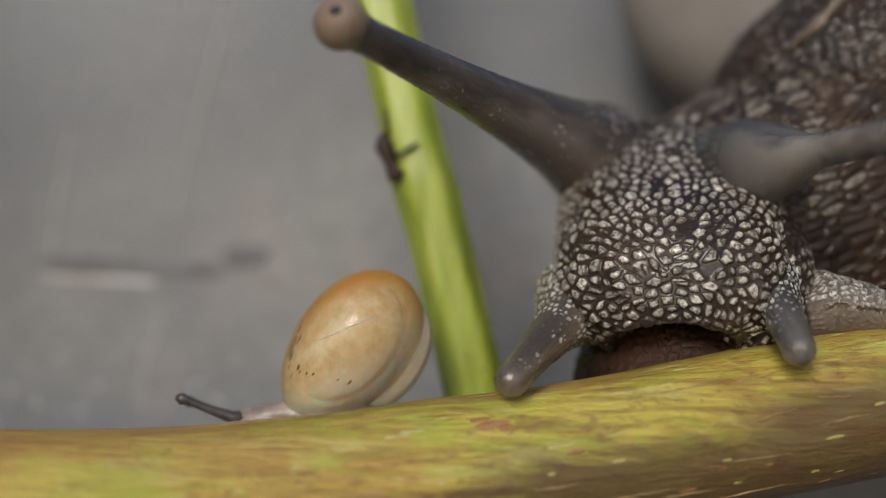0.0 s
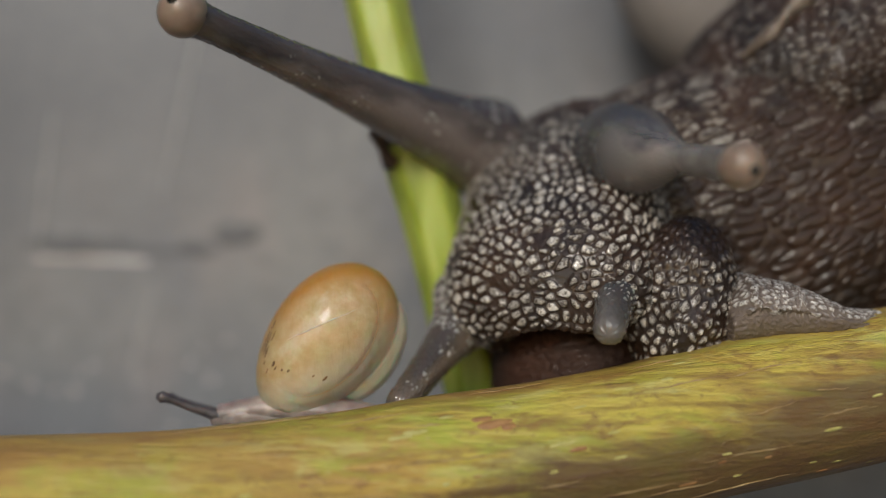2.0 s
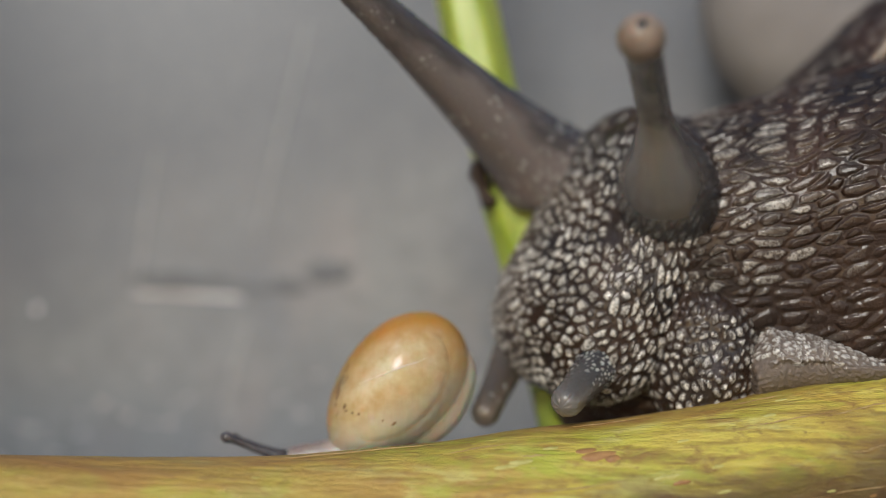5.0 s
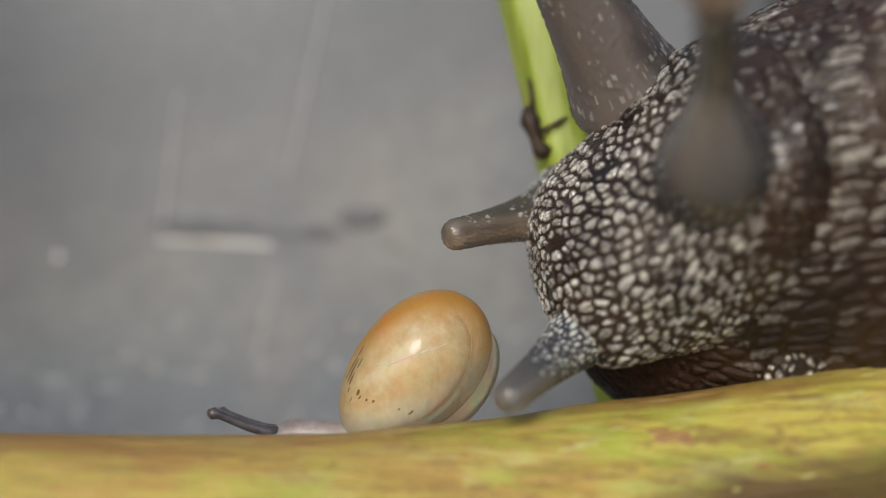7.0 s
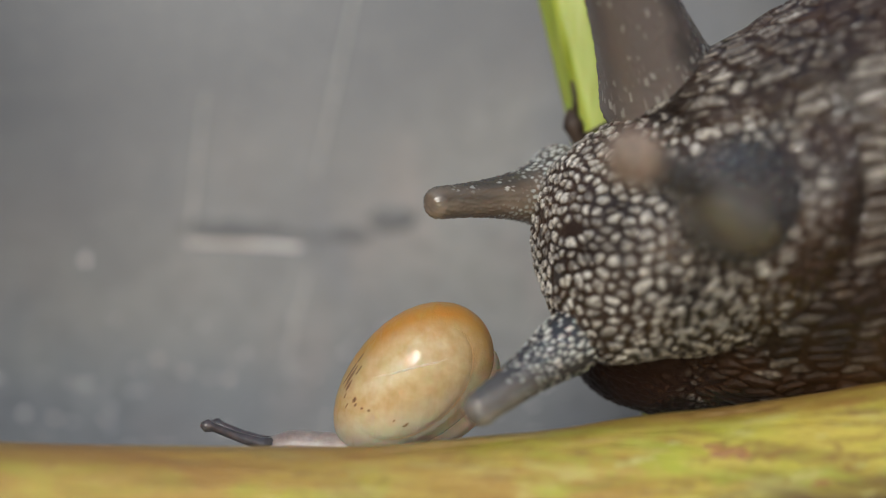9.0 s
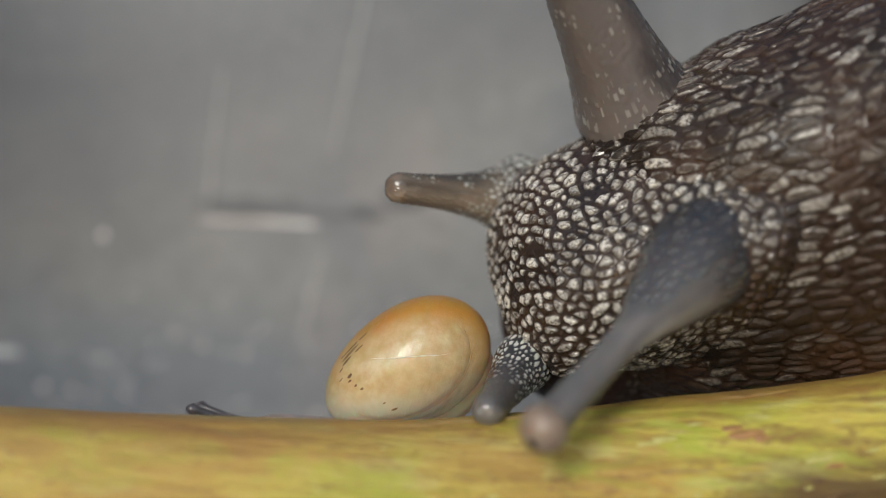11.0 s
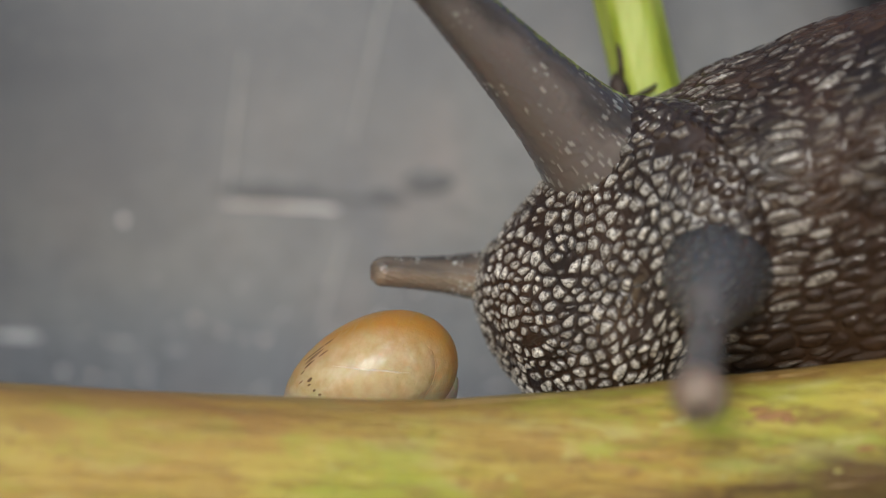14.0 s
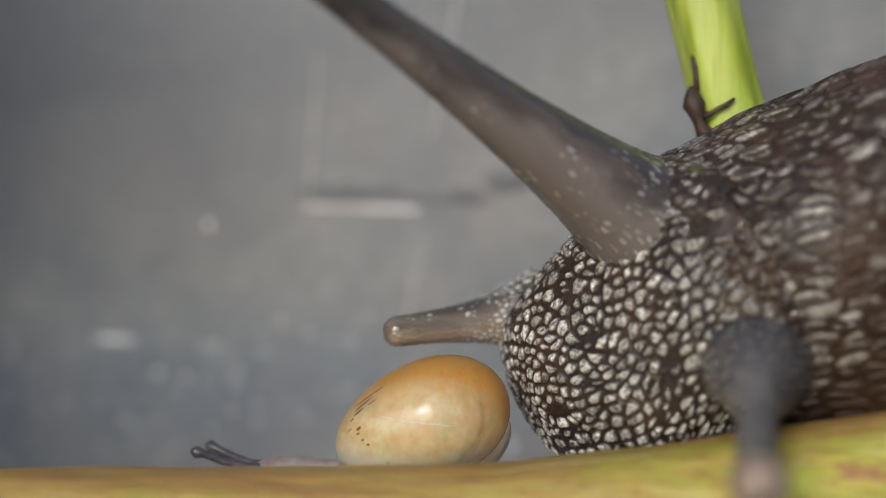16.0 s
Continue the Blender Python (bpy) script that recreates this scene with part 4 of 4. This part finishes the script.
def motions():
    walk(head, [
        (0.0, joint(13.64, -1.81, 1.59, 74.60, 7.08, -1.07)),
        (0.5, joint(12.70, -1.10, 2.00, 78.35, 8.89, -1.89)),
        (1.0, joint(11.85, -0.43, 1.93, 75.53, 10.38, -1.36)),
        (1.5, joint(10.64, -0.12, 1.67, 66.70, 7.98, -4.52)),
        (2.5, joint(9.20, -0.31, 1.30, 55.71, -1.52, -5.73)),
        (3.0, joint(8.83, -0.39, 1.04, 46.59, -1.98, -6.90)),
        (3.5, joint(8.39, -0.57, 0.81, 42.01, -9.26, -4.19)),
        (4.2, joint(7.88, -0.41, 1.40, 35.96, -15.00, 5.86)),
        (5.0, joint(7.64, -0.80, 1.73, 26.95, -17.90, 17.12)),
        (7.5, joint(6.47, -4.38, 2.30, 10.60, -1.37, 44.81)),
        (8.0, joint(6.08, -4.66, 2.41, 12.90, -0.02, 46.66)),
        (10.5, joint(4.18, -2.20, 1.81, 22.36, 6.75, 50.86)),
        (11.0, joint(3.24, -2.20, 1.12, 23.90, 4.53, 50.80)),
        (12.5, joint(1.96, -1.93, -0.68, 26.20, -14.93, 41.44)),
        (13.3, joint(2.64, -1.55, -0.86, 25.93, -26.76, 44.80)),
        (14.5, joint(1.10, -1.27, -1.36, 29.37, -18.90, 45.85)),
        (15.2, joint(0.66, -1.18, -1.86, 29.01, -25.07, 52.76)),
        (15.5, joint(0.56, -1.08, -1.71, 30.00, -24.41, 51.67)),
        (16.0, joint(0.37, -0.81, -2.16, 29.79, -21.91, 50.79)),
    ])
    walk(far_stalk, [
        (0.0, aimed(10.71, 0.41, 5.90, -0.64, -0.76, 0.11)),
        (0.5, aimed(9.17, 1.03, 6.10, -0.64, -0.77, 0.07)),
        (1.0, aimed(8.56, 1.94, 5.95, -0.67, -0.73, 0.11)),
        (1.5, aimed(7.43, 2.62, 5.90, -0.69, -0.70, 0.18)),
        (2.5, aimed(5.89, 2.50, 5.87, -0.74, -0.64, 0.21)),
        (3.0, aimed(5.45, 2.85, 5.56, -0.68, -0.69, 0.24)),
        (3.5, aimed(4.70, 2.41, 5.75, -0.73, -0.62, 0.29)),
        (4.2, aimed(4.57, 1.95, 6.44, -0.74, -0.49, 0.46)),
        (5.0, aimed(4.80, 0.88, 6.66, -0.67, -0.55, 0.50)),
        (7.5, aimed(5.43, -3.20, 7.20, -0.39, -0.64, 0.66)),
        (8.0, aimed(5.22, -3.50, 7.25, -0.31, -0.69, 0.65)),
        (10.5, aimed(3.75, -2.37, 7.09, -0.50, -0.54, 0.67)),
        (11.0, aimed(3.02, -2.40, 6.43, -0.44, -0.59, 0.68)),
        (12.5, aimed(1.06, -2.09, 4.37, -0.62, -0.49, 0.62)),
        (13.3, aimed(0.84, -2.45, 3.95, -0.70, -0.47, 0.54)),
        (14.5, aimed(0.37, -1.98, 3.63, -0.60, -0.56, 0.57)),
        (15.2, aimed(-0.33, -2.68, 2.93, -0.60, -0.57, 0.56)),
        (15.5, aimed(-0.31, -2.49, 3.12, -0.65, -0.49, 0.57)),
        (16.0, aimed(-0.21, -2.04, 2.51, -0.66, -0.53, 0.53)),
    ])
    walk(near_stalk, [
        (0.0, aimed(16.33, -2.05, 4.72, 0.237, -0.969, -0.067)),
        (0.5, aimed(14.77, -2.14, 5.23, 0.487, -0.865, -0.121)),
        (1.0, aimed(13.86, -2.00, 5.27, 0.361, -0.902, -0.237)),
        (1.5, aimed(12.80, -2.30, 4.93, 0.204, -0.959, -0.195)),
        (2.5, aimed(11.44, -0.94, 4.99, 0.117, -0.974, -0.193)),
        (3.0, aimed(11.01, -1.20, 4.81, -0.174, -0.892, -0.417)),
        (3.5, aimed(10.23, -1.90, 4.58, -0.247, -0.929, -0.277)),
        (4.2, aimed(9.61, -2.92, 4.44, -0.261, -0.965, -0.000)),
        (5.0, aimed(9.47, -4.00, 4.22, -0.254, -0.896, 0.365)),
        (7.5, aimed(7.33, -7.74, 2.84, -0.190, -0.910, 0.368)),
        (8.0, aimed(7.16, -7.95, 2.74, -0.208, -0.924, 0.321)),
        (10.5, aimed(6.00, -5.10, 1.61, -0.640, -0.600, -0.490)),
        (11.0, aimed(5.52, -5.02, 0.97, -0.615, -0.576, -0.538)),
        (12.5, aimed(4.89, -4.68, 0.11, -0.255, -0.842, -0.476)),
        (13.3, aimed(5.69, -4.35, -0.25, -0.212, -0.865, -0.454)),
        (14.5, aimed(4.47, -3.84, -0.90, -0.233, -0.957, -0.172)),
        (15.2, aimed(4.33, -3.65, -1.96, -0.164, -0.986, -0.038)),
        (15.5, aimed(4.27, -3.52, -1.77, -0.176, -0.982, -0.073)),
        (16.0, aimed(3.94, -3.28, -2.15, -0.119, -0.979, -0.163)),
    ])
    walk(far_feeler, [
        (0.0, aimed(9.50, -3.34, -1.02, -0.50, -0.71, -0.50)),
        (0.5, aimed(9.10, -2.93, -0.26, -0.66, -0.40, -0.63)),
        (1.0, aimed(8.18, -2.12, -0.14, -0.66, -0.30, -0.69)),
        (1.5, aimed(6.86, -1.21, -0.85, -0.67, -0.40, -0.63)),
        (2.5, aimed(5.07, -0.35, -1.87, -0.32, -0.74, -0.60)),
        (3.0, aimed(4.81, 0.14, -2.29, -0.32, -0.83, -0.46)),
        (3.5, aimed(4.52, 0.59, -2.85, -0.21, -0.91, -0.36)),
        (4.2, aimed(4.25, 1.53, -1.45, -0.60, -0.51, -0.62)),
        (5.0, aimed(4.37, 1.88, -0.34, -0.35, -0.62, -0.70)),
        (7.5, aimed(2.56, -0.77, 2.99, -0.75, -0.64, -0.14)),
        (8.0, aimed(2.01, -1.19, 3.27, -0.72, -0.67, -0.18)),
        (10.5, aimed(-0.65, 0.73, 3.42, -0.81, -0.58, 0.04)),
        (11.0, aimed(-1.37, 0.60, 2.66, -0.78, -0.63, 0.05)),
        (12.5, aimed(-2.07, 0.75, -0.77, -0.89, -0.46, -0.00)),
        (13.3, aimed(-1.26, 1.11, -1.15, -0.76, -0.56, 0.34)),
        (14.5, aimed(-3.03, 1.12, -1.35, -0.93, -0.34, -0.14)),
        (15.2, aimed(-3.94, 1.07, -1.47, -0.88, -0.47, -0.08)),
        (15.5, aimed(-4.07, 1.13, -1.38, -0.90, -0.42, -0.09)),
        (16.0, aimed(-4.20, 1.44, -1.72, -0.87, -0.49, -0.05)),
    ])
    walk(near_feeler, [
        (0.0, aimed(16.46, -5.05, -0.13, -0.00, -0.76, -0.65)),
        (0.5, aimed(15.30, -4.21, 0.21, -0.14, -0.68, -0.72)),
        (1.0, aimed(14.09, -3.71, 0.12, -0.08, -0.46, -0.89)),
        (1.5, aimed(12.40, -3.70, 0.09, -0.19, -0.69, -0.70)),
        (2.5, aimed(10.35, -4.00, -0.50, -0.29, -0.87, -0.41)),
        (3.0, aimed(9.12, -4.33, -0.57, -0.23, -0.82, -0.52)),
        (3.5, aimed(8.31, -4.31, -1.21, -0.27, -0.86, -0.43)),
        (4.2, aimed(7.67, -3.64, -1.33, -0.39, -0.81, -0.44)),
        (5.0, aimed(7.03, -3.43, -1.69, -0.47, -0.77, -0.43)),
        (7.5, aimed(2.69, -5.40, -2.28, -0.69, -0.57, -0.44)),
        (8.0, aimed(2.23, -5.66, -2.11, -0.80, -0.42, -0.43)),
        (10.5, aimed(-0.51, -3.43, -2.67, -0.47, -0.75, -0.48)),
        (11.0, aimed(-0.90, -3.43, -3.52, -0.33, -0.90, -0.28)),
        (12.5, aimed(1.12, -3.18, -5.08, -0.92, -0.10, -0.38)),
        (13.3, aimed(2.60, -2.17, -5.43, -0.97, -0.04, -0.22)),
        (14.5, aimed(0.61, -2.12, -5.88, -0.98, -0.09, -0.20)),
        (15.2, aimed(0.42, -1.35, -6.46, -0.99, -0.09, -0.14)),
        (15.5, aimed(0.34, -1.35, -6.31, -0.98, -0.10, -0.18)),
        (16.0, aimed(0.05, -1.23, -6.74, -0.98, -0.15, -0.09)),
    ])
    walk(neck, [
        (0.0, joint(14.64, 2.79, 1.75, 4.40, -8.00, -0.54)),
        (0.5, joint(13.70, 3.30, 2.10, 5.34, -8.00, -0.95)),
        (1.0, joint(12.85, 3.77, 2.04, 4.63, -8.00, -0.68)),
        (1.5, joint(11.64, 3.88, 1.82, 2.42, -5.00, -2.26)),
        (2.5, joint(10.20, 2.59, 1.50, -0.32, 2.00, -2.86)),
        (3.0, joint(9.83, 1.96, 1.29, -2.60, 4.00, -3.45)),
        (3.5, joint(9.39, 1.23, 1.09, -3.75, 6.00, -2.10)),
        (4.2, joint(8.88, 1.39, 1.59, -5.26, 7.00, 2.93)),
        (5.0, joint(8.64, 1.00, 1.87, -7.51, 5.00, 8.56)),
        (7.5, joint(7.47, -2.08, 2.66, -11.60, 0.00, 22.40)),
        (8.0, joint(7.08, -2.36, 2.75, -11.03, 0.00, 23.33)),
        (10.5, joint(5.18, 0.10, 2.24, -8.66, 0.00, 25.43)),
        (11.0, joint(4.24, 0.10, 1.65, -8.27, 0.00, 25.40)),
        (12.5, joint(2.96, 0.37, 0.13, -7.70, 0.00, 20.72)),
        (13.3, joint(3.64, 0.75, -0.03, -7.77, 0.00, 22.40)),
        (14.5, joint(2.10, 1.03, -0.46, -6.91, 0.00, 22.93)),
        (15.2, joint(1.66, 1.12, -0.88, -7.00, 0.00, 26.38)),
        (15.5, joint(1.56, 1.22, -0.75, -6.75, 0.00, 25.83)),
        (16.0, joint(1.37, 1.49, -1.14, -6.80, 0.00, 25.40)),
    ])
    walk(foot, [
        (0.0, joint(18.00, -4.20, -2.04, 0.00, -2.77, 0.00)),
        (0.5, joint(17.60, -4.20, -2.11, 0.00, -3.33, 0.00)),
        (1.0, joint(17.20, -4.20, -2.19, 0.00, -3.88, 0.00)),
        (1.5, joint(16.20, -4.20, -2.39, 0.00, -5.26, 0.00)),
        (2.5, joint(14.77, -4.20, -2.66, 0.00, -7.22, 0.00)),
        (3.0, joint(14.33, -4.20, -2.75, 0.00, -7.81, 0.00)),
        (3.5, joint(13.90, -4.20, -2.83, 0.00, -8.40, 0.00)),
        (4.2, joint(13.29, -4.20, -2.95, 0.00, -9.23, 0.00)),
        (5.0, joint(12.60, -4.20, -3.08, 0.00, -10.16, 0.00)),
        (7.5, joint(13.40, -4.20, -2.93, 0.00, -9.08, 0.00)),
        (8.0, joint(13.92, -4.20, -2.83, 0.00, -8.38, 0.00)),
        (10.5, joint(16.50, -4.20, -2.33, 0.00, -4.85, 0.00)),
        (11.0, joint(16.55, -4.20, -2.32, 0.00, -4.78, 0.00)),
        (12.5, joint(16.68, -4.20, -2.29, 0.00, -4.59, 0.00)),
        (13.3, joint(16.75, -4.20, -2.28, 0.00, -4.49, 0.00)),
        (14.5, joint(16.86, -4.20, -2.26, 0.00, -4.34, 0.00)),
        (15.2, joint(16.93, -4.20, -2.25, 0.00, -4.26, 0.00)),
        (15.5, joint(16.95, -4.20, -2.24, 0.00, -4.22, 0.00)),
        (16.0, joint(17.00, -4.20, -2.23, 0.00, -4.16, 0.00)),
    ])
    walk(back, [
        (0.0, joint(20.43, 4.00, 11.13, 0.00, 0.00, 0.00)),
        (0.5, joint(19.98, 4.00, 11.08, 0.00, 0.00, 0.00)),
        (1.0, joint(19.76, 4.00, 10.74, 0.00, 0.00, 0.00)),
        (1.5, joint(19.04, 4.00, 10.21, 0.00, 0.00, 0.00)),
        (2.5, joint(18.40, 4.00, 9.91, 0.00, 0.00, 0.00)),
        (3.5, joint(18.33, 4.00, 9.65, 0.00, 0.00, 0.00)),
        (4.2, joint(18.17, 4.00, 9.68, 0.00, 0.00, 0.00)),
        (5.0, joint(18.15, 4.00, 9.80, 0.00, 0.00, 0.00)),
        (7.5, joint(17.75, 4.00, 9.68, 0.00, 0.00, 0.00)),
        (10.5, joint(17.25, 4.00, 9.53, 0.00, 0.00, 0.00)),
        (13.3, joint(16.85, 4.00, 9.41, 0.00, 0.00, 0.00)),
        (16.0, joint(16.35, 4.00, 9.26, 0.00, 0.00, 0.00)),
    ])
    walk(branch, [
        (0.0, pose(0, 0, 0.00000, 0, 0.0, 0)),
        (5.0, pose(0, 0, 0.00000, 0, 0.0, 0)),
        (8.0, pose(0, 0, 0.00000, 0, 0.0, 0)),
        (10.5, pose(0, 0, 0.00010, 0, 1.7, 0)),
        (13.0, pose(0, 0, 0.00010, 0, 1.6, 0)),
        (15.2, pose(0, 0, 0.00005, 0, 1.3, 0)),
        (15.5, pose(0, 0, -0.00050, 0, 0.4, 0)),
        (16.0, pose(0, 0, -0.00015, 0, -0.9, 0)),
    ])
    walk(young_snail, [
        (0.0, pose(0.00126, -0.00250, -0.00236)),
        (0.5, pose(0.00116, -0.00250, -0.00231)),
        (1.0, pose(0.00092, -0.00250, -0.00244)),
        (1.5, pose(0.00054, -0.00250, -0.00227)),
        (2.5, pose(0.00027, -0.00250, -0.00242)),
        (3.5, pose(-0.00022, -0.00250, -0.00256)),
        (4.2, pose(-0.00080, -0.00250, -0.00246)),
        (5.0, pose(-0.00090, -0.00250, -0.00286)),
        (7.5, pose(-0.00253, -0.00250, -0.00343)),
        (8.0, pose(-0.00299, -0.00250, -0.00345)),
        (10.5, pose(-0.00472, -0.00250, -0.00334)),
        (11.0, pose(-0.00499, -0.00250, -0.00363)),
        (12.5, pose(-0.00613, -0.00250, -0.00442)),
        (13.3, pose(-0.00659, -0.00250, -0.00460)),
        (14.5, pose(-0.00732, -0.00250, -0.00499)),
        (15.2, pose(-0.00782, -0.00250, -0.00535)),
        (15.5, pose(-0.00778, -0.00250, -0.00546)),
        (16.0, pose(-0.00750, -0.00250, -0.00505)),
    ])
    walk(young_head, [
        (0.0, pose(-0.00320, 0, -0.00281)),
        (1.5, pose(-0.00299, 0, -0.00292)),
        (3.5, pose(-0.00320, 0, -0.00248)),
        (5.0, pose(-0.00342, 0, -0.00281)),
        (7.5, pose(-0.00420, 0, -0.00238)),
        (8.0, pose(-0.00415, 0, -0.00240)),
        (10.5, pose(-0.00462, 0, -0.00242)),
        (12.5, pose(-0.00516, 0, -0.00215)),
        (13.3, pose(-0.00483, 0, -0.00140)),
        (14.5, pose(-0.00494, 0, -0.00215)),
        (15.2, pose(-0.00505, 0, -0.00189)),
        (16.0, pose(-0.00527, 0, -0.00194)),
    ])
    walk(young_shell, [
        (0.0, pose(0, 0, 0, 0, 0, 0)),
        (2.5, pose(0, 0, 0, 0, 0, 0)),
        (5.0, pose(0, 0, 0, 0, 2, 0)),
        (8.0, pose(0, 0, 0, 0, 5, 0)),
        (10.5, pose(0, 0, 0, 0, 16, 0)),
        (12.5, pose(0, 0, 0, 0, 25, 0)),
        (14.5, pose(0, 0, 0, 0, 27, 0)),
        (16.0, pose(0, 0, 0, 0, 28, 0)),
    ])


motions()
